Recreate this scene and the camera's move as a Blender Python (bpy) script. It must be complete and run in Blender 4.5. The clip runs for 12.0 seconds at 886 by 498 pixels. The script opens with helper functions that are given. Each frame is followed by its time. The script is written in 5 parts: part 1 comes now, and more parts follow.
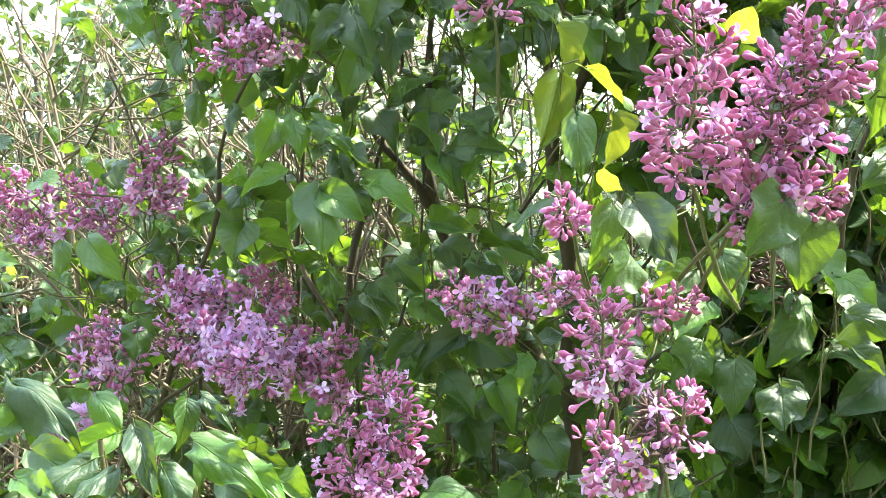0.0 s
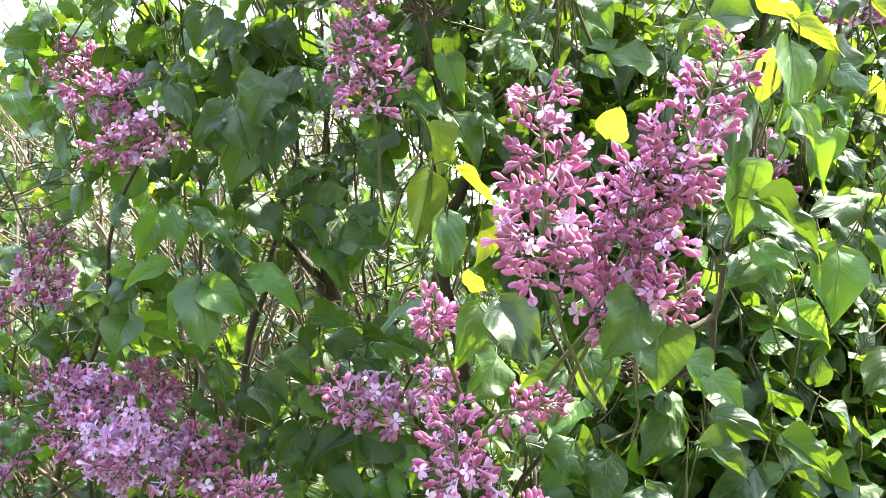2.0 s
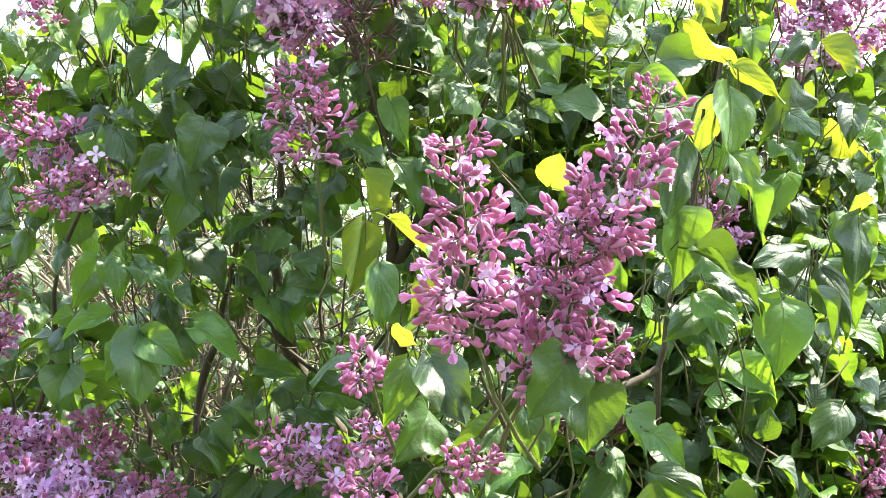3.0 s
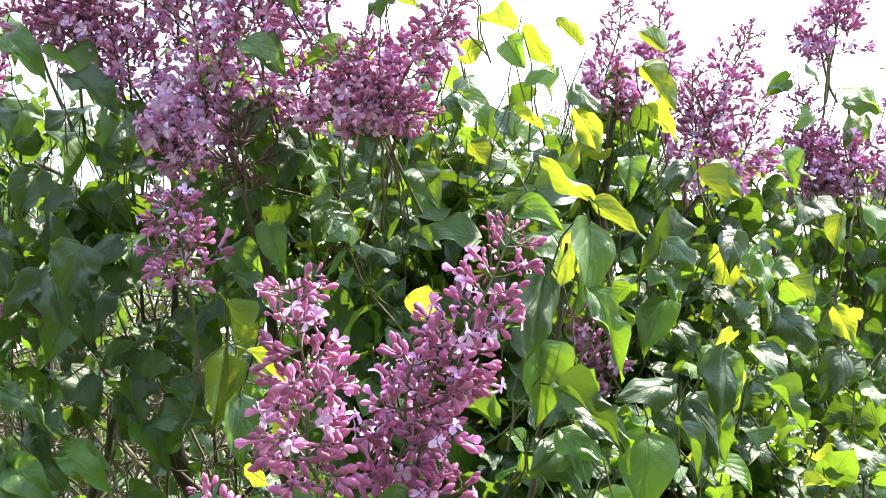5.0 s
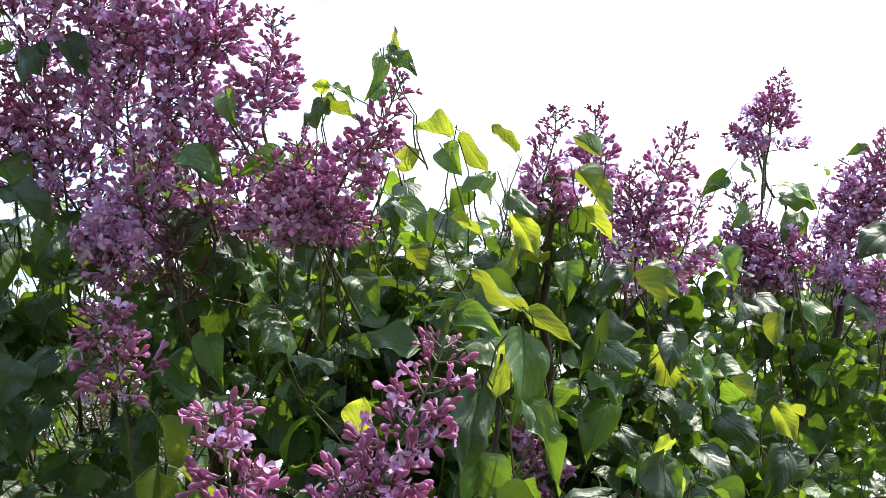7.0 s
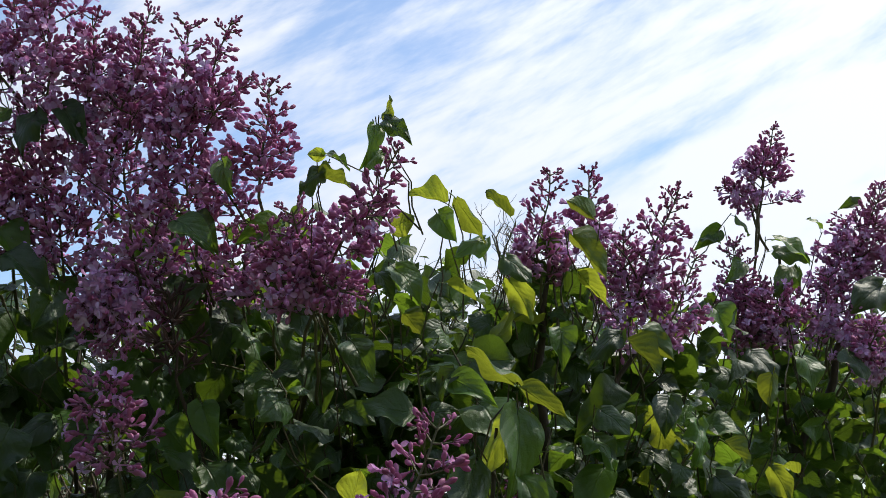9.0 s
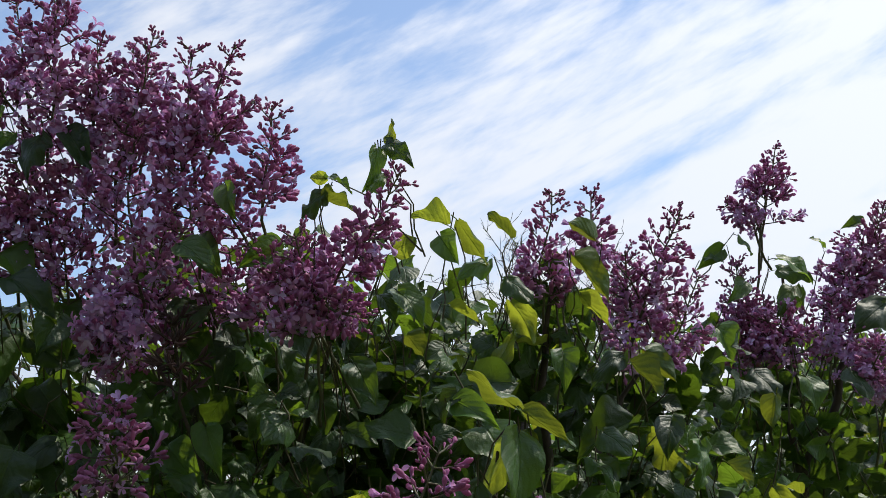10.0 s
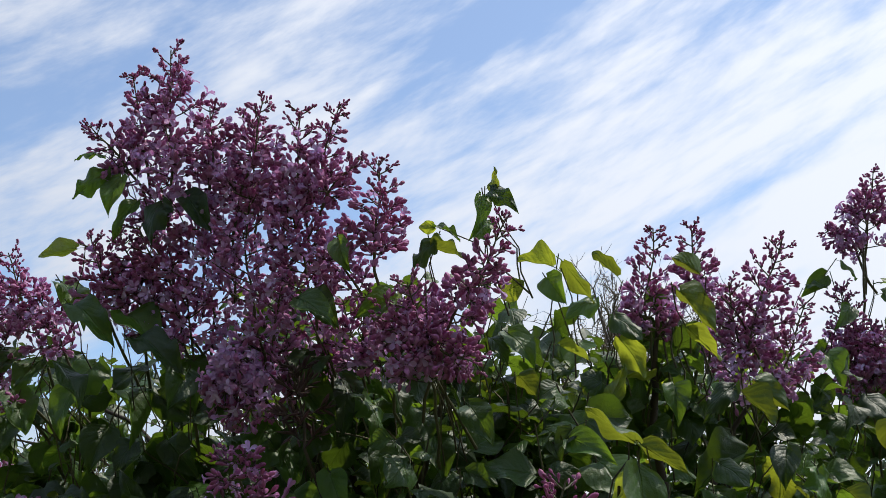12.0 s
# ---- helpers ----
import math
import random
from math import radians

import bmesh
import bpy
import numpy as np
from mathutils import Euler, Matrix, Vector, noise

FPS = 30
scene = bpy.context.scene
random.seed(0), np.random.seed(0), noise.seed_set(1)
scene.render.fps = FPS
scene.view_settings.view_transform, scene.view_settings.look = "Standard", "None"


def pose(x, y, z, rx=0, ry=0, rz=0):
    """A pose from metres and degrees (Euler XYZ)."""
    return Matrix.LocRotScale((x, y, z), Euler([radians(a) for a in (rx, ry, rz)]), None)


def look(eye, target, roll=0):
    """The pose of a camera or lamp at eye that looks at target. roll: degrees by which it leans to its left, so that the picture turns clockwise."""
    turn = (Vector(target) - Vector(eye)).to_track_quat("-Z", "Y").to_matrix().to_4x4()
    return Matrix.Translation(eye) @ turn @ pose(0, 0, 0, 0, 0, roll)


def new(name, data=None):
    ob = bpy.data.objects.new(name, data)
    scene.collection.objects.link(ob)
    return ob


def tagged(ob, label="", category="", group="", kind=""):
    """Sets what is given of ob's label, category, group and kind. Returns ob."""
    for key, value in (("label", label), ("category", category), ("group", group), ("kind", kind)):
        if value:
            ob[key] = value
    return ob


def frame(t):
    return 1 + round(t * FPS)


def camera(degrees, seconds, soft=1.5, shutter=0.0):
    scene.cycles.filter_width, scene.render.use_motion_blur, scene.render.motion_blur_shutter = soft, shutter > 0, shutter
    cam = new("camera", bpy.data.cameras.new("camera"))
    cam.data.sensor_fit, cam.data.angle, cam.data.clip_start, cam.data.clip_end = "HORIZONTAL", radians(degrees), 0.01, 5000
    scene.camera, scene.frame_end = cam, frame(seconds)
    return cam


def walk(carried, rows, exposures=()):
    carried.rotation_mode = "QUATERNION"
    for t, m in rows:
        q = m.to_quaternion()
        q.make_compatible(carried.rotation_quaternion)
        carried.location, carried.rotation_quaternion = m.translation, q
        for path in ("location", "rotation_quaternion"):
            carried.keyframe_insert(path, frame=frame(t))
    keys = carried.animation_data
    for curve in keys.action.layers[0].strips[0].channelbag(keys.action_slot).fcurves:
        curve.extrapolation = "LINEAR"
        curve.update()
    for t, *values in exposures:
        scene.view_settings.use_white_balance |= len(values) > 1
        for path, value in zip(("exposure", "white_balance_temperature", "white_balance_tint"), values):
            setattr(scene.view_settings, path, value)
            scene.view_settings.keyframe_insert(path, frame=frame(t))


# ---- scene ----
cam = camera(42.3, 12.0, soft=0.52)
PATH = [
    (0, (0.138, 0.026, 1.508), (-0.069, 2.014, 1.425), 1.4),
    (0.5, (0.144, 0.023, 1.515), (-0.025, 2.015, 1.46), 1.6),
    (1, (0.157, 0.021, 1.521), (0.018, 2.016, 1.5), 1.5),
    (1.5, (0.178, 0.026, 1.528), (0.062, 2.022, 1.54), 1.4),
    (2, (0.202, 0.038, 1.535), (0.094, 2.034, 1.579), 1.2),
    (2.5, (0.237, 0.053, 1.546), (0.121, 2.049, 1.615), 1.2),
    (3, (0.255, 0.071, 1.551), (0.155, 2.066, 1.657), 1.1),
    (3.2, (0.264, 0.076, 1.554), (0.169, 2.07, 1.672), 1.1),
    (4.8, (0.324, 0.082, 1.589), (0.297, 2.067, 1.836), 1.1),
    (5, (0.331, 0.082, 1.585), (0.314, 2.063, 1.862), 1.1),
    (5.5, (0.344, 0.078, 1.599), (0.354, 2.053, 1.918), 1.0),
    (6, (0.35, 0.08, 1.606), (0.377, 2.047, 1.968), 0.7),
    (6.5, (0.353, 0.083, 1.608), (0.395, 2.043, 2.002), 0.2),
    (7, (0.351, 0.08, 1.608), (0.407, 2.034, 2.033), -0.2),
    (7.5, (0.354, 0.076, 1.62), (0.412, 2.025, 2.064), -0.5),
    (9.5, (0.352, 0.061, 1.648), (0.415, 2.0, 2.134), -0.4),
    (10, (0.357, 0.057, 1.651), (0.408, 1.992, 2.152), -0.5),
    (10.5, (0.346, 0.046, 1.654), (0.397, 1.976, 2.174), -0.8),
    (11, (0.347, 0.036, 1.648), (0.353, 1.96, 2.194), -1.2),
    (11.5, (0.342, 0.031, 1.645), (0.298, 1.949, 2.211), -1.8),
    (12, (0.336, 0.019, 1.646), (0.235, 1.933, 2.218), -2.2),
]
walk(cam, [(t, look(eye, target, roll)) for t, eye, target, roll in PATH],
     [(0.0, 2.66, 6950, 3), (3.0, 2.44, 6950, 3), (5.0, 1.95, 6800, 5), (5.5, 1.88, 6700, 7), (6.5, 1.4, 6500, 10), (7.0, 0.92, 6500, 10), (7.7, 0.3, 6500, 10),
      (9.5, -0.5, 6500, 10), (12.0, -0.55, 6500, 10)])

# ---- light ----
SUN_AZ, SUN_EL = 63.0, 60.0          # degrees to the right of +y, and above the horizon
sun_dir = Vector((math.sin(radians(SUN_AZ)) * math.cos(radians(SUN_EL)), math.cos(radians(SUN_AZ)) * math.cos(radians(SUN_EL)), math.sin(radians(SUN_EL))))
sun_data = bpy.data.lights.new("sun", "SUN")
sun_data.energy, sun_data.angle, sun_data.color = 5.0, radians(0.6), (1.0, 0.94, 0.81)
sun = new("sun", sun_data)
sun.matrix_world = look(sun_dir * 30, (0, 0, 0))

world = bpy.data.worlds.new("sky")
scene.world = world
world.use_nodes = True


def node(tree, kind, inputs=(), **values):
    n = tree.nodes.new(kind)
    if "operation" in values:
        n.operation = values["operation"]
    if "use_clamp" in values:
        n.use_clamp = values["use_clamp"]
    if "data_type" in values:
        n.data_type = values["data_type"]
    if "blend_type" in values:
        n.blend_type = values["blend_type"]
    if "interpolation_type" in values:
        n.interpolation_type = values["interpolation_type"]
    if "uv_map" in values:
        n.uv_map = values["uv_map"]
    for key, value in dict(inputs).items():
        if isinstance(value, bpy.types.NodeSocket):
            tree.links.new(value, n.inputs[key])
        else:
            n.inputs[key].default_value = value
    return n


def ramp(tree, fac, stops, mode="LINEAR"):
    n = node(tree, "ShaderNodeValToRGB", {0: fac})
    n.color_ramp.interpolation = mode
    for k, (at, col) in enumerate(stops):
        e = n.color_ramp.elements[k] if k < 2 else n.color_ramp.elements.new(at)
        e.position, e.color = at, (*col, 1)
    return n.outputs[0]


def mix(tree, fac, a, b, blend="MIX"):
    n = node(tree, "ShaderNodeMix", data_type="RGBA", blend_type=blend)
    for key, value in ((0, fac), (6, a), (7, b)):
        if isinstance(value, bpy.types.NodeSocket):
            tree.links.new(value, n.inputs[key])
        else:
            n.inputs[key].default_value = (*value, 1) if key else value
    return n.outputs[2]


def calc(tree, op, a, b=0.0, c=0.0, clamp=False):
    return node(tree, "ShaderNodeMath", {0: a, 1: b, 2: c}, operation=op, use_clamp=clamp).outputs[0]


def build_sky():
    tree = world.node_tree
    tree.nodes.clear()
    sky = tree.nodes.new("ShaderNodeTexSky")
    sky.sky_type, sky.sun_disc, sky.dust_density = "NISHITA", False, 0.8
    sky.sun_elevation, sky.sun_rotation = radians(SUN_EL), radians(SUN_AZ)
    way = node(tree, "ShaderNodeTexCoord").outputs["Generated"]
    # thin streaks of cloud that rise to the right
    slant = node(tree, "ShaderNodeMapping", {0: way, 2: (0.0, radians(25), 0.0)})
    streak = node(tree, "ShaderNodeMapping", {0: slant.outputs[0], 3: (1.4, 1.4, 5.5)})
    soft = node(tree, "ShaderNodeTexNoise", {"Vector": streak.outputs[0], "Scale": 2.6, "Detail": 7.0, "Roughness": 0.56, "Distortion": 0.35}).outputs[0]
    fine = node(tree, "ShaderNodeTexNoise", {"Vector": streak.outputs[0], "Scale": 8.0, "Detail": 5.0, "Roughness": 0.6}).outputs[0]
    # the broad bank lies under a slanting edge
    edge = node(tree, "ShaderNodeVectorMath", {0: way, 1: BANK}, operation="DOT_PRODUCT").outputs["Value"]
    bank = node(tree, "ShaderNodeMapRange", {0: edge, 1: 0.0, 2: 0.085, 3: -0.03, 4: 0.17}).outputs[0]
    amount = calc(tree, "ADD", calc(tree, "MULTIPLY_ADD", fine, 0.42, bank), soft)
    mask = node(tree, "ShaderNodeMapRange", {0: amount, 1: 0.57, 2: 0.90, 3: 0.16, 4: 1.0}, interpolation_type="SMOOTHSTEP").outputs[0]
    sheen = node(tree, "ShaderNodeVectorMath", {0: way, 1: tuple(sun_dir)}, operation="DOT_PRODUCT").outputs["Value"]
    glow = node(tree, "ShaderNodeMapRange", {0: sheen, 1: -0.4, 2: 1.0, 3: CLOUD[0], 4: CLOUD[1]}).outputs[0]
    cloud = mix(tree, 1.0, (0.93, 0.97, 1.05), node(tree, "ShaderNodeCombineColor", {0: glow, 1: glow, 2: glow}).outputs[0], "MULTIPLY")
    clear = mix(tree, 1.0, sky.outputs[0], (1.24, 1.48, 1.68), "MULTIPLY")
    col = mix(tree, calc(tree, "MULTIPLY", mask, 0.92), clear, cloud)
    back = node(tree, "ShaderNodeBackground", {0: col, 1: 0.15})
    node(tree, "ShaderNodeOutputWorld", {0: back.outputs[0]})


BANK = (0.418, 0.338, -0.8435)
CLOUD = (4.0, 12.0)
build_sky()

# ---- materials ----


def material(name):
    m = bpy.data.materials.new(name)
    m.use_nodes = True
    m.node_tree.nodes.clear()
    return m, m.node_tree


def leaf_material(name, dark, light, glow, gloss=0.46, share=0.25):
    m, t = material(name)
    own = node(t, "ShaderNodeObjectInfo").outputs["Random"]
    isle = node(t, "ShaderNodeNewGeometry").outputs["Random Per Island"]
    chance = calc(t, "FRACT", calc(t, "ADD", own, isle))
    uv = node(t, "ShaderNodeUVMap", uv_map="UVMap").outputs[0]
    part_uv = node(t, "ShaderNodeSeparateXYZ", {0: uv})
    off = calc(t, "ABSOLUTE", calc(t, "SUBTRACT", part_uv.outputs[0], 0.5))
    rib = node(t, "ShaderNodeMapRange", {0: off, 1: 0.008, 2: 0.03, 3: 1.0, 4: 0.0}).outputs[0]
    blot = node(t, "ShaderNodeTexNoise", {"Vector": uv, "Scale": 4.0, "Detail": 2.0}).outputs[0]
    run = calc(t, "MULTIPLY", calc(t, "SUBTRACT", part_uv.outputs[1], calc(t, "MULTIPLY", off, 0.9)), 36.0)
    side = calc(t, "SINE", calc(t, "MULTIPLY_ADD", blot, 6.0, run))
    vein = node(t, "ShaderNodeMapRange", {0: side, 1: 0.90, 2: 1.0, 3: 0.0, 4: 0.5}).outputs[0]
    veins = calc(t, "MAXIMUM", rib, vein)
    place = node(t, "ShaderNodeNewGeometry").outputs["Position"]
    blotch = node(t, "ShaderNodeTexNoise", {"Vector": place, "Scale": 60.0, "Detail": 4.0}).outputs[0]
    grain = node(t, "ShaderNodeTexNoise", {"Vector": place, "Scale": 700.0, "Detail": 3.0}).outputs[0]
    base = mix(t, calc(t, "POWER", chance, 2.2), dark, light)
    base = mix(t, calc(t, "MULTIPLY", blotch, 0.5), base, tuple(0.55 * v for v in dark))
    base = mix(t, calc(t, "MULTIPLY", veins, 0.07), base, (0.22, 0.33, 0.10))
    spot = node(t, "ShaderNodeMapRange", {0: node(t, "ShaderNodeTexNoise", {"Vector": place, "Scale": 160.0, "Detail": 2.0}).outputs[0], 1: 0.73, 2: 0.78, 3: 0.0, 4: 0.5}).outputs[0]
    base = mix(t, spot, base, (0.16, 0.10, 0.04))
    # the blade swells between its side veins
    swell = calc(t, "MULTIPLY", calc(t, "POWER", calc(t, "MULTIPLY_ADD", side, -0.5, 0.5), 0.6), 0.13)
    height = calc(t, "ADD", calc(t, "MULTIPLY", rib, -0.35), calc(t, "ADD", calc(t, "MULTIPLY_ADD", blotch, 1.0, swell), calc(t, "MULTIPLY", grain, 0.15)))
    bump = node(t, "ShaderNodeBump", {"Strength": 0.8, "Distance": 0.0026, "Height": height}).outputs[0]
    skin = node(t, "ShaderNodeBsdfPrincipled", {"Base Color": base, "Roughness": calc(t, "MULTIPLY_ADD", blotch, 0.25, gloss - 0.08), "Normal": bump, "IOR": 1.5, "Specular IOR Level": 0.5, "Coat Weight": 0.16, "Coat Roughness": 0.36, "Coat Normal": bump})
    through_col = mix(t, calc(t, "POWER", chance, 1.5), tuple(0.28 * v for v in glow), glow)
    through_col = mix(t, calc(t, "MULTIPLY", veins, 0.12), through_col, tuple(0.4 * v for v in glow))
    lit = node(t, "ShaderNodeBsdfTranslucent", {0: through_col, 1: bump})
    both = node(t, "ShaderNodeMixShader", {0: share, 1: skin.outputs[0], 2: lit.outputs[0]})
    node(t, "ShaderNodeOutputMaterial", {0: both.outputs[0]})
    return m


def petal_material(name, stops, calyx, pale):
    m, t = material(name)
    own = node(t, "ShaderNodeObjectInfo").outputs["Random"]
    uv = node(t, "ShaderNodeSeparateXYZ", {0: node(t, "ShaderNodeUVMap", uv_map="UVMap").outputs[0]})
    isle = node(t, "ShaderNodeNewGeometry").outputs["Random Per Island"]
    place = node(t, "ShaderNodeNewGeometry").outputs["Position"]
    chance = calc(t, "FRACT", calc(t, "ADD", own, isle))
    shade = calc(t, "ADD", calc(t, "MULTIPLY", uv.outputs[0], 0.75), calc(t, "MULTIPLY", chance, 0.25))
    col = ramp(t, shade, stops)
    # the slender tube is paler and more lilac than the swollen tip
    tip = node(t, "ShaderNodeMapRange", {0: uv.outputs[1], 1: 0.3, 2: 0.85, 3: 0.32, 4: 0.0}).outputs[0]
    col = mix(t, tip, col, pale)
    side = node(t, "ShaderNodeMapRange", {0: node(t, "ShaderNodeTexNoise", {"Vector": place, "Scale": 170.0, "Detail": 1.0}).outputs[0], 1: 0.48, 2: 0.72, 3: 0.0, 4: 0.25}).outputs[0]
    col = mix(t, side, col, pale)
    cup = node(t, "ShaderNodeMapRange", {0: uv.outputs[1], 1: 0.12, 2: 0.2, 3: 1.0, 4: 0.0}).outputs[0]
    col = mix(t, cup, col, calyx)
    fleck = node(t, "ShaderNodeTexNoise", {"Vector": place, "Scale": 900.0, "Detail": 2.0}).outputs[0]
    bump = node(t, "ShaderNodeBump", {"Strength": 0.25, "Distance": 0.0006, "Height": fleck}).outputs[0]
    skin = node(t, "ShaderNodeBsdfPrincipled", {"Base Color": col, "Roughness": 0.5, "Specular IOR Level": 0.4, "Normal": bump})
    lit = node(t, "ShaderNodeBsdfTranslucent", {0: mix(t, 0.3, col, (0.70, 0.33, 0.60))})
    both = node(t, "ShaderNodeMixShader", {0: 0.36, 1: skin.outputs[0], 2: lit.outputs[0]})
    node(t, "ShaderNodeOutputMaterial", {0: both.outputs[0]})
    return m


def bark_material(name, low, high, rough=0.85, scale=90.0):
    m, t = material(name)
    place = node(t, "ShaderNodeNewGeometry").outputs["Position"]
    long = node(t, "ShaderNodeMapping", {0: place, 3: (1.0, 1.0, 0.25)}).outputs[0]
    a = node(t, "ShaderNodeTexNoise", {"Vector": long, "Scale": scale, "Detail": 6.0, "Roughness": 0.65}).outputs[0]
    b = node(t, "ShaderNodeTexNoise", {"Vector": place, "Scale": 9.0, "Detail": 2.0}).outputs[0]
    col = ramp(t, calc(t, "MULTIPLY_ADD", b, 0.6, calc(t, "MULTIPLY", a, 0.5)), [(0.3, low), (0.75, high)])
    bump = node(t, "ShaderNodeBump", {"Strength": 0.7, "Distance": 0.003, "Height": a}).outputs[0]
    skin = node(t, "ShaderNodeBsdfPrincipled", {"Base Color": col, "Roughness": rough, "Normal": bump})
    node(t, "ShaderNodeOutputMaterial", {0: skin.outputs[0]})
    return m


LEAF = leaf_material("lilac_leaf", (0.009, 0.036, 0.007), (0.050, 0.135, 0.014), (0.46, 0.75, 0.05), 0.46, 0.25)
YOUNG = leaf_material("young_leaf", (0.06, 0.14, 0.03), (0.12, 0.20, 0.035), (0.62, 0.70, 0.05), 0.40, 0.5)
HEDGE = leaf_material("hedge_leaf", (0.030, 0.070, 0.018), (0.065, 0.12, 0.030), (0.32, 0.47, 0.07), 0.5, 0.2)
PETAL = petal_material("lilac_flower", [(0.0, (0.115, 0.034, 0.075)), (0.30, (0.45, 0.110, 0.285)), (0.6, (0.60, 0.26, 0.53)), (0.8, (0.62, 0.41, 0.74)), (1.0, (0.75, 0.62, 0.90))], (0.10, 0.05, 0.06), (0.66, 0.38, 0.62))
DRY = petal_material("dry_capsule", [(0.0, (0.04, 0.024, 0.018)), (1.0, (0.12, 0.075, 0.055))], (0.07, 0.045, 0.035), (0.11, 0.07, 0.05))
STALK = bark_material("green_stalk", (0.06, 0.07, 0.03), (0.12, 0.105, 0.05), 0.6, 200.0)
BARK = bark_material("lilac_bark", (0.026, 0.019, 0.014), (0.085, 0.064, 0.048))
SHOOT = bark_material("shoot_bark", (0.05, 0.042, 0.022), (0.11, 0.10, 0.05), 0.7, 200.0)
DRYWOOD = bark_material("dry_wood", (0.065, 0.046, 0.032), (0.18, 0.138, 0.098))

# ---- mesh helpers ----


class Heap:
    """Gathers pieces of mesh, with a pair of texture values at each corner point."""

    def __init__(self):
        self.v, self.f, self.uv, self.n = [], [], [], 0

    def add(self, v, f, uv):
        self.v.append(v)
        self.uv.append(uv)
        self.f.append((f, self.n))
        self.n += len(v)

    def mesh(self, name, mat, smooth=True):
        me = bpy.data.meshes.new(name)
        v = np.concatenate(self.v)
        uv = np.concatenate(self.uv)
        faces = np.concatenate([f + k for f, k in self.f])
        me.vertices.add(len(v))
        me.vertices.foreach_set("co", v.astype(np.float32).ravel())
        me.loops.add(faces.size)
        me.loops.foreach_set("vertex_index", faces.astype(np.int32).ravel())
        me.polygons.add(len(faces))
        me.polygons.foreach_set("loop_start", np.arange(0, faces.size, 4, dtype=np.int32))
        me.update(calc_edges=True)
        layer = me.uv_layers.new(name="UVMap")
        layer.data.foreach_set("uv", uv[faces.ravel()].astype(np.float32).ravel())
        me.polygons.foreach_set("use_smooth", np.full(len(faces), smooth))
        me.materials.append(mat)
        me.validate()
        return me


def thing(name, at, label, category, group="", kind=""):
    ob = new(name)
    ob.empty_display_size = 0.1
    ob.location = at
    return tagged(ob, label, category, group, kind)


def under(ob, parent, m):
    """Puts ob under parent at the world pose m."""
    base = Matrix.Translation(parent.location)
    if parent.parent:
        base = Matrix.Translation(parent.parent.location) @ parent.matrix_basis
    ob.parent = parent
    ob.matrix_basis = base.inverted() @ m
    return ob


def part(name, heap, mat, parent, label="", kind="", smooth=True):
    """Links gathered pieces, given in world places, as one mesh under a thing or a part."""
    ob = under(new(name, heap.mesh(name, mat, smooth)), parent, Matrix.Identity(4))
    return tagged(ob, label, kind=kind)


def unit(v):
    v = np.asarray(v, float)
    return v / (np.linalg.norm(v) + 1e-9)


def tube(heap, pts, radii, sides=6, u=0.5):
    """A tapered tube along the points."""
    pts, radii = np.asarray(pts, float), np.asarray(radii, float)
    way = np.gradient(pts, axis=0)
    way /= np.linalg.norm(way, axis=1)[:, None] + 1e-9
    ref = np.array((0.31, 0.9, 0.2)) if abs(way[0][1]) < 0.8 else np.array((1.0, 0.1, 0.2))
    a = np.cross(way, ref)
    a /= np.linalg.norm(a, axis=1)[:, None] + 1e-9
    b = np.cross(way, a)
    ang = np.arange(sides) * 2 * np.pi / sides
    ring = np.cos(ang)[None, :, None] * a[:, None] + np.sin(ang)[None, :, None] * b[:, None]
    v = (pts[:, None] + ring * radii[:, None, None]).reshape(-1, 3)
    n = len(pts)
    i, j = np.meshgrid(np.arange(n - 1), np.arange(sides), indexing="ij")
    k = (j + 1) % sides
    f = np.stack([i * sides + j, i * sides + k, (i + 1) * sides + k, (i + 1) * sides + j], -1).reshape(-1, 4)
    uv = np.stack([np.full(len(v), u), np.repeat(np.linspace(0, 1, n), sides)], -1)
    heap.add(v, f, uv)


def bend(a, b, n=7, sway=0.04, seed=0, sag=0.0):
    """A gently wandering line from a to b."""
    rnd = np.random.RandomState(seed)
    a, b = np.asarray(a, float), np.asarray(b, float)
    s = np.linspace(0, 1, n)[:, None]
    long = np.linalg.norm(b - a)
    off = sum(np.sin(s * np.pi * k + rnd.rand(3) * 0.6) * rnd.normal(size=3) * sway * long / k for k in (1, 2, 3))
    off = off * np.sin(s * np.pi) ** 0.7
    return a + (b - a) * s + off - np.array((0, 0, sag * long)) * np.sin(s * np.pi)


# ---- leaves ----


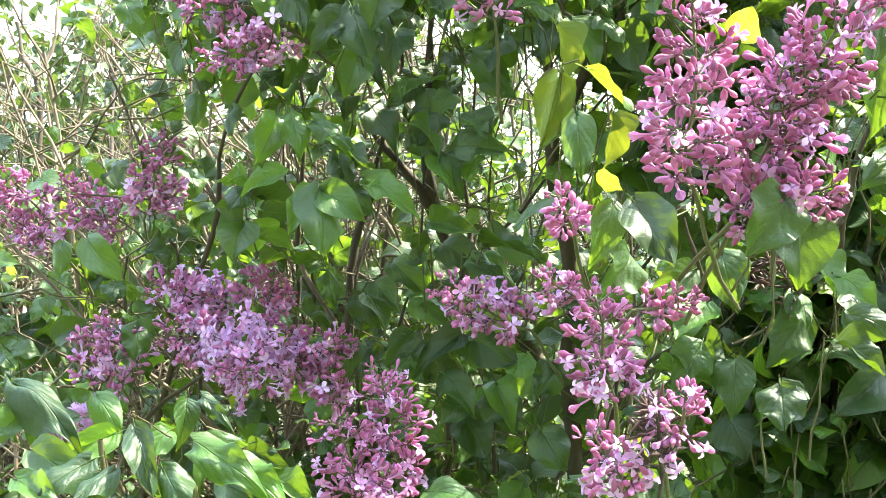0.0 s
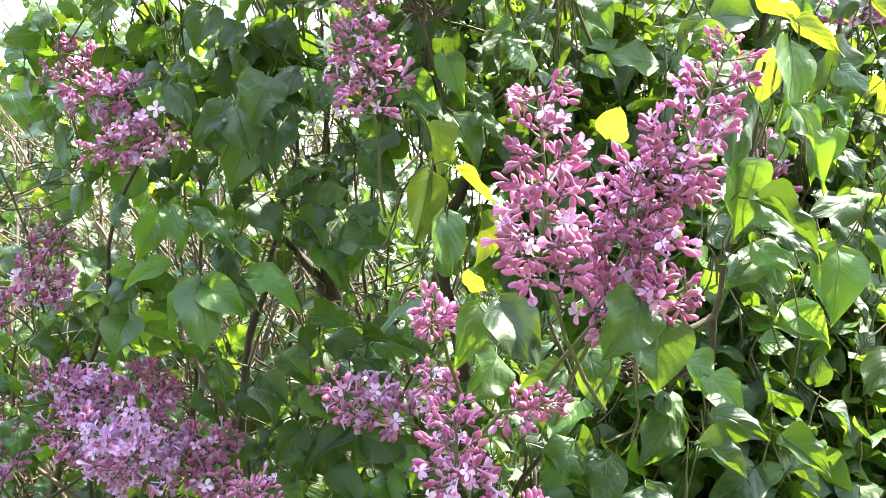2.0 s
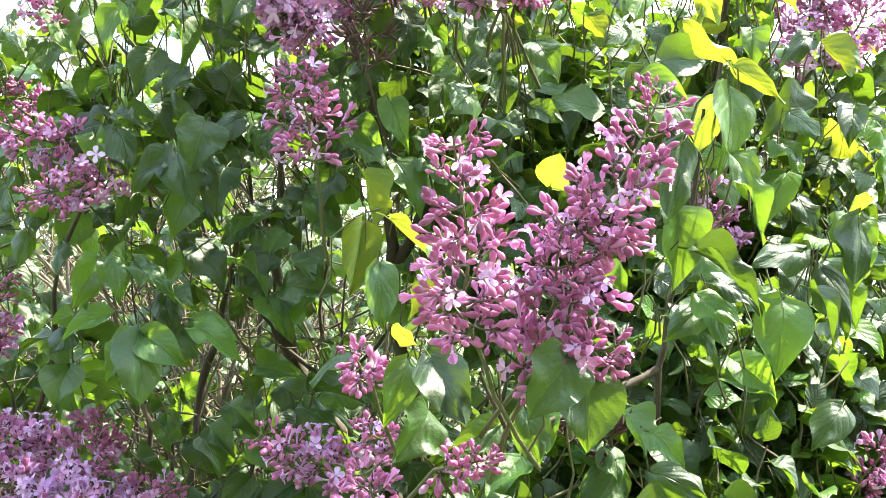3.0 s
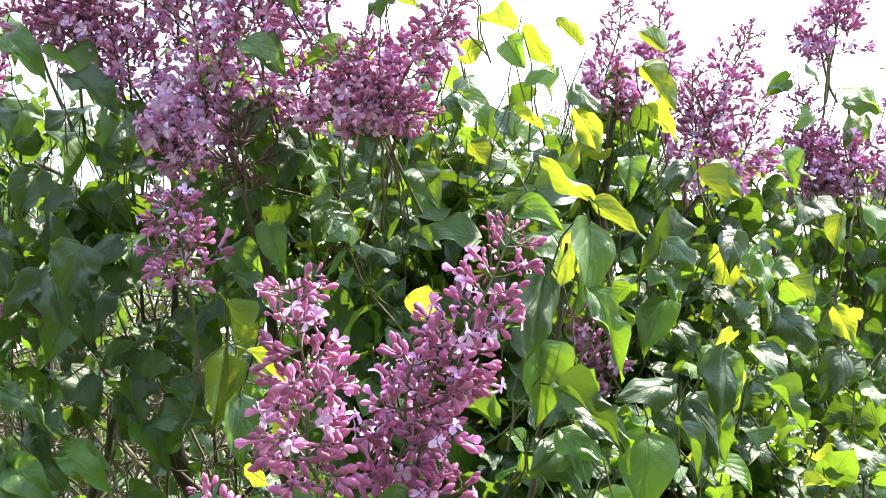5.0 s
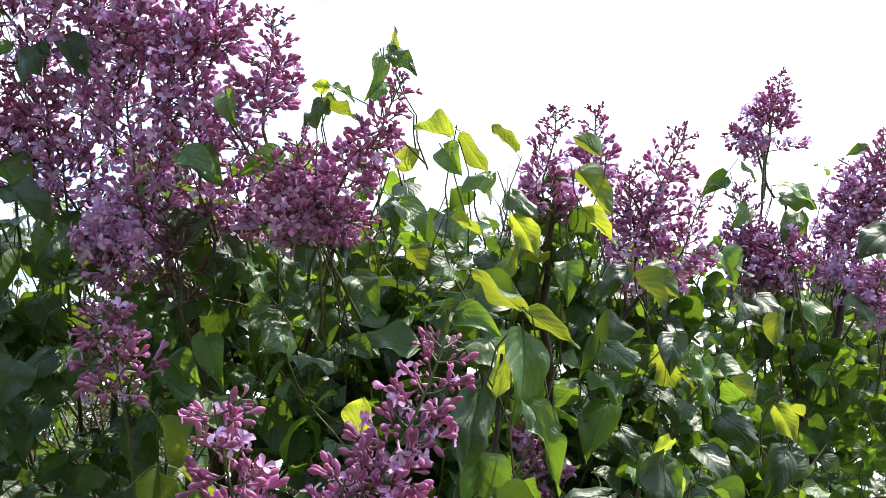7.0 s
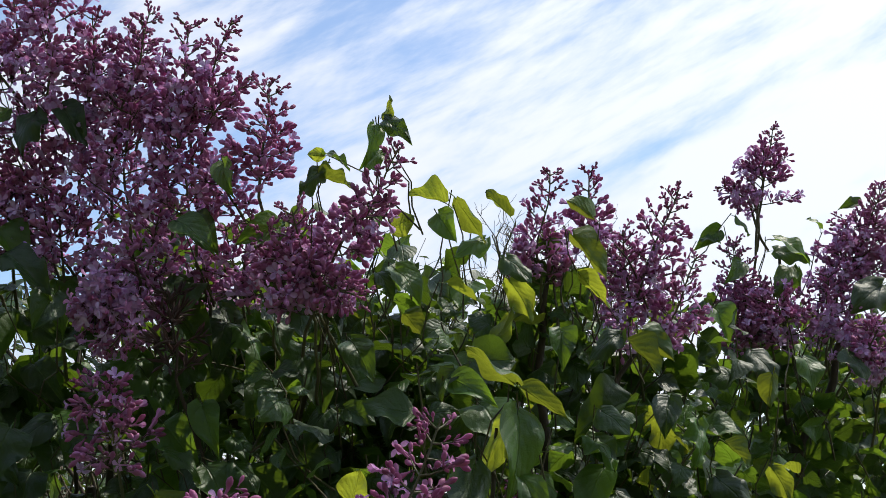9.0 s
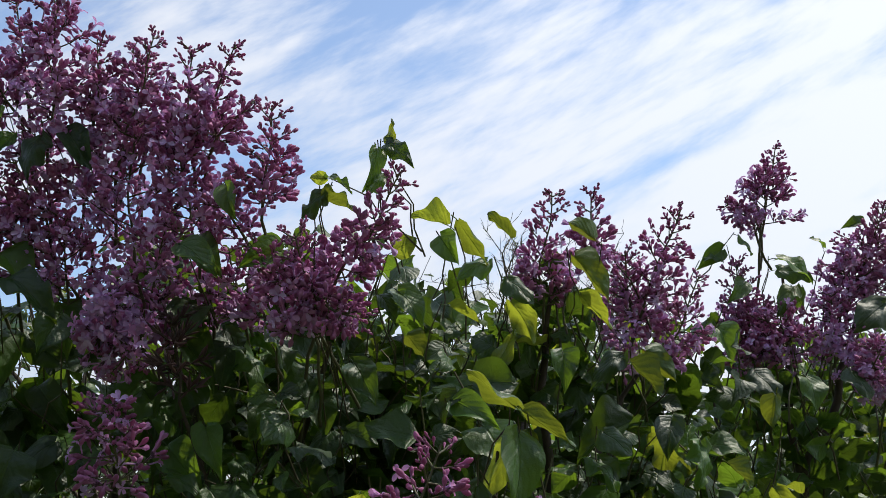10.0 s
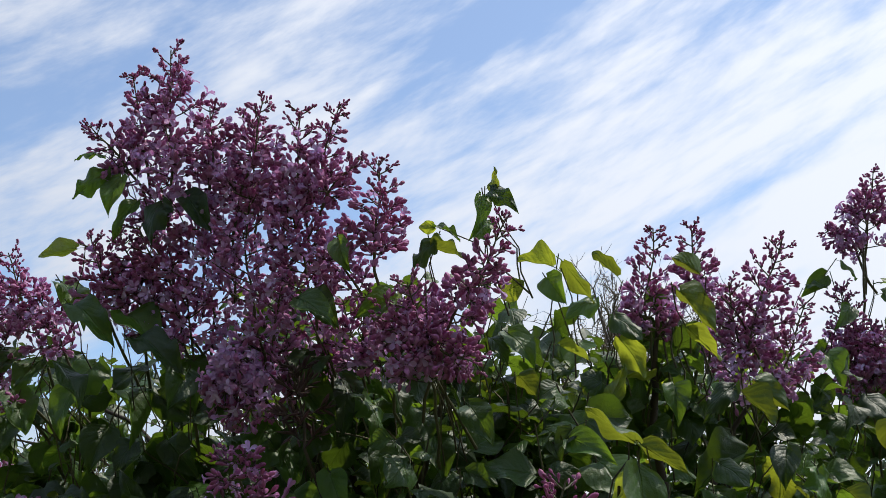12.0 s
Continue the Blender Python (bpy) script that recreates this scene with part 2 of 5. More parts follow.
def leaf_form(seed, young=False, rows=14, cols=11):
    """A heart-shaped leaf of length 1 along +y with its stalk, folded on the midrib, drooping and wavy."""
    rnd = np.random.RandomState(seed)
    s = np.linspace(0, 1, rows) ** 0.9
    c = np.linspace(-1, 1, cols)
    wide = 1.98 * s ** 0.38 * (1 - s ** 1.4) ** 1.06
    wide[0], wide[-1] = 0.16, 0.0
    S, C = np.meshgrid(s, c, indexing="ij")
    x = 0.5 * wide[:, None] * C
    heart = -0.10 * np.abs(C) ** 1.3 * np.clip(1 - S / 0.34, 0, 1)
    fold, droop, twist = rnd.uniform(0.08, 0.55), rnd.uniform(0.05, 0.55), rnd.uniform(-0.35, 0.35)
    if young:
        fold, droop, twist = rnd.uniform(0.45, 1.1), rnd.uniform(-0.3, 0.5), rnd.uniform(-0.7, 0.7)
    z = fold * np.abs(x) - droop * (S ** 2 - 0.25 * S) + twist * x * S
    z = z + rnd.uniform(0.04, 0.12) * np.sin(S * rnd.uniform(7, 15) + rnd.uniform(0, 6) + C * rnd.uniform(0.5, 2.5)) * np.abs(C) ** 1.6
    z = z + 0.045 * np.sin(S * rnd.uniform(5, 9) + rnd.uniform(0, 6)) * np.cos(C * rnd.uniform(2, 5) + rnd.uniform(0, 6))
    z = z - rnd.uniform(0.0, 0.22) * np.clip(S - 0.7, 0, 1) ** 2 * 5
    curl = rnd.uniform(-0.30, 0.10)
    z = z + curl * C ** 2 * wide[:, None]
    y = S * (1 - 0.08 * droop) + heart
    bow = rnd.uniform(-0.07, 0.07)
    x = x + bow * S ** 2
    v = np.stack([x, y, z], -1).reshape(-1, 3)
    i, j = np.meshgrid(np.arange(rows - 1), np.arange(cols - 1), indexing="ij")
    f = np.stack([i * cols + j, i * cols + j + 1, (i + 1) * cols + j + 1, (i + 1) * cols + j], -1).reshape(-1, 4)
    uv = np.stack([C * 0.5 + 0.5, S], -1).reshape(-1, 2)
    heap = Heap()
    heap.add(v, f, uv)
    stalk = np.array([(0, -0.24, -0.10), (0, -0.12, -0.03), (0, 0.0, 0.0), (0, 0.12, 0.002)])
    tube(heap, stalk, [0.014, 0.013, 0.012, 0.004], 4)
    return heap


FORMS = [leaf_form(k) for k in range(16)]
YOUNG_FORMS = [leaf_form(40 + k, True) for k in range(5)]
LEAF_MESHES = [h.mesh("leaf", LEAF) for h in FORMS]
YOUNG_MESHES = [h.mesh("leaf", YOUNG) for h in YOUNG_FORMS]
FLAT = [(np.concatenate(h.v), np.concatenate([f + k for f, k in h.f]), np.concatenate(h.uv)) for h in (leaf_form(k, False, 8, 6) for k in range(16))]
SMALL = []
for k in range(4):
    cs, ss = np.meshgrid(np.linspace(-1, 1, 3), np.linspace(0, 1, 5))
    w = np.sin(np.pi * ss ** 0.7) * 0.3 + 0.02
    pts = np.stack([cs * w, ss, 0.4 * np.abs(cs) * w - 0.1 * (k + 0.5) * ss ** 2], -1).reshape(-1, 3)
    ii, jj = np.meshgrid(np.arange(4), np.arange(2), indexing="ij")
    SMALL.append((pts, np.stack([ii * 3 + jj, ii * 3 + jj + 1, ii * 3 + jj + 4, ii * 3 + jj + 3], -1).reshape(-1, 4), np.stack([cs * 0.5 + 0.5, ss], -1).reshape(-1, 2)))


def leaf_frame(base, way, up, long, wide):
    """The pose of a leaf from its base, its run and the side that it turns up."""
    y = unit(way)
    up = np.asarray(up, float)
    z = unit(up - y * np.dot(up, y))
    x = np.cross(y, z)
    m = np.eye(4)
    m[:3, 0], m[:3, 1], m[:3, 2], m[:3, 3] = x * wide, y * long, z * long, base
    return m


# spots kept free of loose leaves on their camera side: x, y, z, radius, reach
VIEW_CLEAR = []
# gaps cut along the camera's sight lines: a point, a run and a reach
SIGHT_GAPS = [(np.array((-0.008, 1.3, 1.693)), unit((-0.115, 1.0, 0.145)), 0.032), (np.array((-0.081, 1.3, 1.631)), unit((-0.172, 1.0, 0.096)), 0.022), (np.array((0.03, 1.3, 1.638)), unit((-0.085, 1.0, 0.102)), 0.02),
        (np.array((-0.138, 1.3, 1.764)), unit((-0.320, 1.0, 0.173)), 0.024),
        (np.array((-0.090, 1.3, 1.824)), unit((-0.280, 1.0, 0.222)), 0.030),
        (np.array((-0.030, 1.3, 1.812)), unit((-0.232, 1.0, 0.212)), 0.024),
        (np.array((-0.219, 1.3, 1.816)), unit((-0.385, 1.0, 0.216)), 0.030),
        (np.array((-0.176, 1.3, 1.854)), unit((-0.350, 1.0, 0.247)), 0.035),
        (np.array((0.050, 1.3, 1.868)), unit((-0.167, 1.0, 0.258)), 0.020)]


def in_sight_gap(p):
    return any(np.linalg.norm(np.cross(p - a, d)) < reach * (0.6 + 0.4 * p[1] / 1.5) for a, d, reach in SIGHT_GAPS)


class Bush:
    """A bush that is being planted: its parts are kept until finish()."""

    def __init__(self, ob, seed):
        self.ob, self.rnd = ob, np.random.RandomState(seed)
        self.leaves, self.twigs = [], Heap()
        self.kept = 0

    def hang(self, m, young=False, keep=False):
        self.leaves.append((m, young, keep))

    def leaf(self, base, tip, wide, young=False, up=None, twig=True):
        """One leaf from its base to its tip, of a width in metres."""
        base, tip = np.array(base), np.array(tip)
        if young:
            # young blades are tipped away from the camera, which then sees their lit undersides
            tip[1] += 0.9 * max(0.0, base[2] - tip[2])
        way = tip - base
        long = np.linalg.norm(way)
        VIEW_CLEAR.append((*(base + way * 0.5), 0.3 * wide - 0.008, 0.06))
        if up is None:
            up = np.array((0.4, 0.6, 0.7) if young else (0.1, -0.75, 0.6)) + self.rnd.normal(size=3) * 0.3
        self.hang(leaf_frame(base, way, up, long * 0.97, wide * 0.98), young, True)
        if twig:
            root = base - unit(way) * long * 0.24
            back = root + np.array((self.rnd.normal() * 0.03, 0.05 + self.rnd.rand() * 0.06, -0.05 - self.rnd.rand() * 0.08))
            tube(self.twigs, bend(root, back, 5, 0.06, self.rnd.randint(9999)), [0.0007, 0.0008, 0.0009, 0.0010, 0.0012], 4)

    def shoot(self, root, tip, pairs, size, young_from=0.8, radius=0.0015, bare=0.2, face=(0.1, -0.6, 0.75), hang=(-1.2, -0.1)):
        """A twig with pairs of opposite leaves."""
        rnd = self.rnd
        line = bend(root, tip, 8, 0.07, rnd.randint(99999))
        tube(self.twigs, line, np.linspace(radius, 0.0009, 8), 4)
        way = unit(np.asarray(tip) - np.asarray(root))
        side = unit(np.cross(way, rnd.normal(size=3)))
        other = np.cross(way, side)
        for k in range(pairs):
            s = bare + (1 - bare) * (k + rnd.rand() * 0.3) / max(pairs - 0.5, 1)
            at = np.array([np.interp(s, np.linspace(0, 1, 8), line[:, c]) for c in range(3)])
            axis = side if k % 2 == 0 else other
            for sign in (-1, 1):
                if rnd.rand() < 0.12:
                    continue
                out = unit(axis * sign + way * rnd.uniform(0.1, 0.7) + np.array((0, 0, rnd.uniform(*hang))) + rnd.normal(size=3) * 0.15)
                under_side = rnd.rand() < 0.22
                if under_side:
                    out = unit(out + np.array((0.0, 0.7, 0.0)))
                long = size * rnd.uniform(0.6, 1.15) * (1 - 0.45 * max(0, s - 0.6) / 0.4)
                # some turn their undersides out and let the light through
                up = np.array((0.4, 0.55, 0.7) if under_side else face) + rnd.normal(size=3) * 0.38
                self.hang(leaf_frame(at + out * long * 0.24, out, up, long, long * rnd.uniform(0.88, 1.06)), s > young_from and rnd.rand() < 0.2)

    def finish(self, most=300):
        """Makes the leaves: the foremost as leaves of their own, the rest joined. Loose ones that would hide a flower
        head or placed leaf from the camera are left out.
        """
        spots = np.array(VIEW_CLEAR)
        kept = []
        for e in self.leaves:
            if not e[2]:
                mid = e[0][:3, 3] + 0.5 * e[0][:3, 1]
                if in_sight_gap(mid):
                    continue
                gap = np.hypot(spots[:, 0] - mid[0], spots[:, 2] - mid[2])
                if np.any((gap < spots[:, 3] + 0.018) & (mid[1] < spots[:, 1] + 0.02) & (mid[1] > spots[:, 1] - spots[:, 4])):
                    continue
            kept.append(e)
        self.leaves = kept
        order = sorted(self.leaves, key=lambda e: (not e[2], e[0][1, 3]))
        rest = Heap()
        for k, (m, young, keep) in enumerate(order):
            pick = self.rnd.randint(60)
            if k < most or young:
                pool = YOUNG_MESHES if young else LEAF_MESHES
                ob = new("leaf", pool[pick % len(pool)])
                under(ob, self.ob, Matrix([list(r) for r in m]))
                if young:
                    tagged(ob, "yellow-green young leaf")
            else:
                v, f, uv = FLAT[pick % len(FLAT)]
                rest.add(v @ m[:3, :3].T + m[:3, 3], f, uv)
        if rest.n:
            part("foliage", rest, LEAF, self.ob, "dense green heart-shaped leaves", "stuff")
        part("brushwood", self.twigs, SHOOT, self.ob, "thin brown leafy twigs", "stuff")


# ---- flowers ----


def lathe(profile, sides, u=0.5):
    heap = Heap()
    tube(heap, [(0, 0, z) for z, r in profile], [r for z, r in profile], sides, u)
    v, f, uv = np.concatenate(heap.v), np.concatenate([a + k for a, k in heap.f]), np.concatenate(heap.uv)
    uv[:, 1] = v[:, 2]
    return v, f, uv


BUD = lathe([(0, 0.03), (0.1, 0.075), (0.2, 0.052), (0.45, 0.06), (0.62, 0.17), (0.85, 0.165), (1.0, 0.03)], 4)
TIP_BUD = lathe([(0, 0.05), (0.14, 0.13), (0.3, 0.16), (0.62, 0.275), (0.86, 0.21), (1.0, 0.04)], 4)
CAPSULE = lathe([(0, 0.03), (0.2, 0.07), (0.5, 0.10), (0.75, 0.065), (1.0, 0.012)], 4)
FINE_BUD = lathe([(0, 0.03), (0.08, 0.08), (0.18, 0.052), (0.38, 0.055), (0.48, 0.09), (0.66, 0.152), (0.84, 0.138), (0.96, 0.066), (1.0, 0.02)], 8)


def floret_form(seed, lift):
    """An open flower: a tube with four broad petals that rise by the angle lift."""
    v, f, uv = lathe([(0, 0.035), (0.1, 0.085), (0.2, 0.055), (0.75, 0.065), (0.8, 0.08)], 4)
    heap = Heap()
    heap.add(v, f, uv)
    rnd = np.random.RandomState(seed)
    for q in range(4):
        a, up = q * math.pi / 2 + rnd.normal() * 0.15, radians(lift + rnd.normal() * 12)
        rows = []
        for r, w, z in ((0.0, 0.045, 0.0), (0.14, 0.115, 0.02), (0.28, 0.16, 0.0), (0.40, 0.125, -0.03), (0.46, 0.025, -0.05)):
            z = z + 0.5 * r * r * (1 if lift > 40 else -0.3)
            rows.append([(0.05 + r * math.cos(up) - z * math.sin(up), c * w, 0.79 + r * math.sin(up) + z * math.cos(up) + 0.07 * abs(c) * (r > 0.1) + rnd.normal() * 0.012) for c in (-1, 0, 1)])
        p = np.array(rows).reshape(-1, 3)
        p[:, :2] = p[:, :2] @ np.array([(math.cos(a), math.sin(a)), (-math.sin(a), math.cos(a))])
        ii, jj = np.meshgrid(np.arange(4), np.arange(2), indexing="ij")
        heap.add(p, np.stack([ii * 3 + jj, ii * 3 + jj + 1, ii * 3 + jj + 4, ii * 3 + jj + 3], -1).reshape(-1, 4), np.stack([np.full(15, 0.5), np.full(15, 0.95)], -1))
    return np.concatenate(heap.v), np.concatenate([a + k for a, k in heap.f]), np.concatenate(heap.uv)


FLORETS = [floret_form(k, c) for k, c in enumerate((68, 40, 12, -15))]


def single(name, form, shade):
    heap = Heap()
    v, f, uv = form
    uv = uv.copy()
    uv[:, 0] = shade
    heap.add(v, f, uv)
    return heap.mesh(name, PETAL)


BUD_MESHES = [single("bud", FINE_BUD, s) for s in (0.10, 0.24, 0.36, 0.48, 0.64)]
FLORET_MESHES = [single("floret", f, s) for f, s in zip(FLORETS, (0.62, 0.85, 0.74, 0.92))]
count = [0]


def panicle(bush, base, tip, wide, opened, near=False, bud=0.0188, dry=False, name="flower_panicle", label=""):
    """A cone of lilac buds and flowers on a branching stalk, from its base to its tip."""
    count[0] += 1
    rnd = np.random.RandomState(100 + count[0])
    base, tip = np.array(base), np.array(tip)
    long = np.linalg.norm(tip - base)
    axis = bend(base, tip, 9, 0.035, count[0])
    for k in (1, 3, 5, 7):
        VIEW_CLEAR.append((*axis[k], wide * (0.5 - 0.04 * k), 0.35))
    stalk = Heap()
    tube(stalk, axis, np.linspace(0.0019, 0.0008, 9), 6)
    way = unit(tip - base)
    # the shoot that carries it
    low = base - way * 0.05 + np.array((rnd.normal() * 0.015, 0.05, -0.05))
    tube(stalk, bend(low, base, 5, 0.04, count[0] + 7), np.linspace(0.0022, 0.0019, 5), 6)
    side = unit(np.cross(way, rnd.normal(size=3)))
    other = np.cross(way, side)
    spike = opened < 0.3 and tip[2] > 1.78
    nodes = max(5, int(long / (0.62 * bud if near else 0.0112 if spike else 0.0118)))
    singles, sprigs = [], []
    lean = rnd.uniform(-0.1, 0.25)
    for k in range(nodes):
        s = 0.08 + 0.88 * (k / (nodes - 1)) ** 0.94
        at = np.array([np.interp(s, np.linspace(0, 1, 9), axis[:, c]) for c in range(3)])
        body = max(0.3 * wide, wide - 0.95 * (bud if near else 0.016))
        arm = 0.58 * body * (1.04 - s) ** (0.62 if spike else 0.46) * min(1, 0.55 + s * 2.2) + (0.0085 if spike else 0.004)
        for q in range(2):
            a = (k % 2) * math.pi / 2 + q * math.pi + rnd.normal() * 0.35
            reach = arm * rnd.uniform(0.68, 1.16)
            out = unit((side * math.cos(a) + other * math.sin(a)) + way * (rnd.uniform(0.55, 1.0) if spike and s > 0.5 else rnd.uniform(0.3, 0.85)) + np.array((0, 0, -0.1 + lean * 0.3)))
            end = at + out * reach
            tube(stalk, [at, (at + end) / 2 + np.array((0, 0, -0.05 * reach)), end], [0.0010, 0.0008, 0.0006], 4)
            sprig = Heap()
            # small tufts of buds along the side stalk, the fullest at its end
            airy = spike and s > 0.58
            for d in ((0.36, 0.58, 0.8, 1.0) if airy else (1.0,) if reach < 0.011 else (0.58, 1.0) if reach < 0.022 else (0.4, 0.7, 1.0)):
                tuft = at + out * reach * d
                for _ in range((3 if d == 1.0 else 2) if airy else (5 if near else 6) if d == 1.0 else (3 if near else 4)):
                    swing = rnd.normal(size=3) * (0.5 if airy else 0.62 if d == 1.0 else 0.95)
                    dirn = unit(out + swing + way * 0.12)
                    tight = s + rnd.normal() * 0.08 > (0.62 if spike else 0.85 if near else 0.78)
                    size = (bud if near else 0.0190) * (1.0 - 0.22 * s ** 1.5) * rnd.uniform(0.78, 1.1)
                    is_open = not tight and rnd.rand() < opened * 1.2 * (1.25 - s) * (0.75 if opened < 0.6 else 1.0)
                    if tight and not is_open and not dry:
                        size *= (0.43 if not near else 0.62)
                    x = unit(np.cross(dirn, rnd.normal(size=3)))
                    m = np.eye(4)
                    m[:3, 0], m[:3, 1], m[:3, 2], m[:3, 3] = x, np.cross(dirn, x), dirn, tuft + dirn * rnd.uniform(0.0, 0.003) + rnd.normal(size=3) * 0.0012
                    m[:3, :3] *= size * (1.04 if is_open else 1.0)
                    shade = np.clip((0.72 + 0.28 * rnd.rand()) if is_open else ((0.28 if near else 0.50) - 0.38 * s + rnd.normal() * 0.14 + 0.15 * opened), 0, 1)
                    if near:
                        singles.append((m, is_open, shade))
                        continue
                    v, f, uv = FLORETS[rnd.randint(4)] if is_open else CAPSULE if dry else TIP_BUD if tight else BUD
                    uv = uv.copy()
                    uv[:, 0] = shade
                    sprig.add(v @ m[:3, :3].T + m[:3, 3], f, uv)
            if sprig.n:
                sprigs.append(sprig)
    if not label:
        label = "lilac cluster mostly of open lavender flowers" if opened > 0.6 else ("lilac cluster of rose-pink buds and some open flowers" if opened > 0.15 else "lilac cluster of tight dark rose buds")
    top = part(name, stalk, STALK if not dry else BARK, bush.ob, label)
    paint = DRY if dry else PETAL
    for sprig in sprigs:
        part("seed_sprig" if dry else "flower_sprig", sprig, paint, top)
    for m, is_open, shade in singles:
        pool = FLORET_MESHES if is_open else BUD_MESHES
        pick = rnd.randint(4) if is_open else int(np.clip((shade - 0.06) / 0.11, 0, 4))
        under(new("floret" if is_open else "bud", pool[pick]), top, Matrix([list(r) for r in m]))
    return top


def branch(bush, pts, r0, r1, seed=0, mat=None, name="branch", label="", cut=False):
    """A wandering woody branch through the points."""
    line = [np.array(pts[0], float)]
    for k in range(len(pts) - 1):
        line.extend(bend(pts[k], pts[k + 1], 6, 0.035, seed * 13 + k)[1:])
    heap = Heap()
    radii = np.linspace(r0, r1, len(line)) * (1 + 0.12 * np.random.RandomState(seed).normal(size=len(line)))
    if cut:
        line.append(line[-1] + unit(line[-1] - line[-2]) * 0.001)
        radii = np.append(radii, 0.0003)
    tube(heap, line, radii, 8)
    return part(name, heap, mat or BARK, bush.ob, label)


# ---- ground ----


def build_ground():
    m, t = material("meadow")
    place = node(t, "ShaderNodeNewGeometry").outputs["Position"]
    a = node(t, "ShaderNodeTexNoise", {"Vector": place, "Scale": 0.35, "Detail": 5.0}).outputs[0]
    b = node(t, "ShaderNodeTexNoise", {"Vector": place, "Scale": 14.0, "Detail": 6.0, "Roughness": 0.7}).outputs[0]
    col = ramp(t, calc(t, "MULTIPLY_ADD", a, 0.6, calc(t, "MULTIPLY", b, 0.45)), [(0.32, (0.04, 0.075, 0.018)), (0.55, (0.085, 0.13, 0.035)), (0.8, (0.17, 0.16, 0.075))])
    bump = node(t, "ShaderNodeBump", {"Strength": 0.8, "Distance": 0.05, "Height": b}).outputs[0]
    skin = node(t, "ShaderNodeBsdfPrincipled", {"Base Color": col, "Roughness": 0.9, "Normal": bump})
    node(t, "ShaderNodeOutputMaterial", {0: skin.outputs[0]})
    heap = Heap()
    edges = np.concatenate([-np.geomspace(1500, 16, 12), np.linspace(-14, 14, 29), np.geomspace(16, 1500, 12)])
    X, Y = np.meshgrid(edges, edges + 4, indexing="ij")
    Z = 0.05 * np.sin(X * 0.9) * np.cos(Y * 0.7) * (np.abs(X) < 15) * (np.abs(Y) < 19)
    n = len(edges)
    i, j = np.meshgrid(np.arange(n - 1), np.arange(n - 1), indexing="ij")
    heap.add(np.stack([X, Y, Z], -1).reshape(-1, 3), np.stack([i * n + j, (i + 1) * n + j, (i + 1) * n + j + 1, i * n + j + 1], -1).reshape(-1, 4), np.zeros((n * n, 2)))
    ground = new("ground", heap.mesh("ground", m))
    tagged(ground, "sunlit spring grass with dry straw patches", "ground", kind="structure")
    # blades standing beyond the bushes
    rnd = np.random.RandomState(5)
    blades = Heap()
    for k in range(9000):
        x, y = rnd.uniform(-7, 6), rnd.uniform(3.0, 12)
        h, a, l = rnd.uniform(0.10, 0.30), rnd.uniform(0, 6.3), rnd.uniform(0.0, 0.12)
        d, w = np.array((math.cos(a), math.sin(a), 0)), np.array((-math.sin(a), math.cos(a), 0)) * 0.006
        p = np.array((x, y, -0.05))
        v = np.array([p - w, p + w, p + d * l * 0.3 + w * 0.8 + (0, 0, h * 0.6), p + d * l * 0.3 - w * 0.8 + (0, 0, h * 0.6), p + d * l + w * 0.1 + (0, 0, h), p + d * l - w * 0.1 + (0, 0, h)])
        blades.add(v, np.array([(0, 1, 2, 3), (3, 2, 4, 5)]), np.tile((0.3, 0.4), (6, 1)))
    grass = new("grass", blades.mesh("grass", HEDGE))
    tagged(grass, "long fresh green grass blades in the meadow", "grass", kind="stuff")


build_ground()

# ---- the lilac bushes ----
main = Bush(thing("lilac_bush", (0.05, 1.75, 0.0), "tall leafy lilac bush in bloom with rose-pink and lavender clusters", "bush", "lilac bushes"), 1)
right = Bush(thing("lilac_bush", (1.15, 2.3, 0.0), "lilac bush with pale pink flower spikes behind the nearer one", "bush", "lilac bushes"), 2)
left = Bush(thing("lilac_bush", (-0.75, 1.95, 0.0), "thin lilac bush with half-shaded pink clusters and bare stems", "bush", "lilac bushes"), 3)
sapling = Bush(thing("lilac_sapling", (-0.25, 1.0, 0.0), "low lilac suckers with broad pale sunlit leaves", "shrub"), 4)

# stems
branch(main, [(0.30, 1.95, -0.05), (0.19, 1.83, 0.9), (0.145, 1.8, 1.15), (0.10, 1.8, 1.28), (0.0, 1.79, 1.385), (-0.049, 1.78, 1.467), (-0.064, 1.75, 1.54), (-0.076, 1.72, 1.636), (-0.087, 1.70, 1.705)], 0.017, 0.0065, 1, cut=True, label="main stem with a sawn-off top")
branch(main, [(-0.076, 1.72, 1.636), (-0.06, 1.70, 1.78), (-0.08, 1.66, 1.98)], 0.006, 0.0018, 30)
branch(main, [(-0.052, 1.77, 1.475), (-0.085, 1.75, 1.535), (-0.132, 1.74, 1.586), (-0.169, 1.73, 1.635), (-0.205, 1.71, 1.72)], 0.010, 0.0018, 2)
branch(main, [(-0.10, 1.85, -0.05), (-0.19, 1.74, 1.2), (-0.174, 1.70, 1.40), (-0.145, 1.70, 1.51), (-0.10, 1.68, 1.70), (-0.09, 1.6, 1.86)], 0.009, 0.0018, 3)
branch(main, [(0.45, 1.5, -0.05), (0.40, 1.25, 1.2), (0.405, 1.16, 1.50), (0.42, 1.12, 1.60), (0.43, 1.07, 1.73)], 0.0046, 0.0016, 4)
branch(main, [(0.405, 1.16, 1.50), (0.33, 1.12, 1.46), (0.27, 1.08, 1.44), (0.24, 1.02, 1.50)], 0.0036, 0.0016, 5)
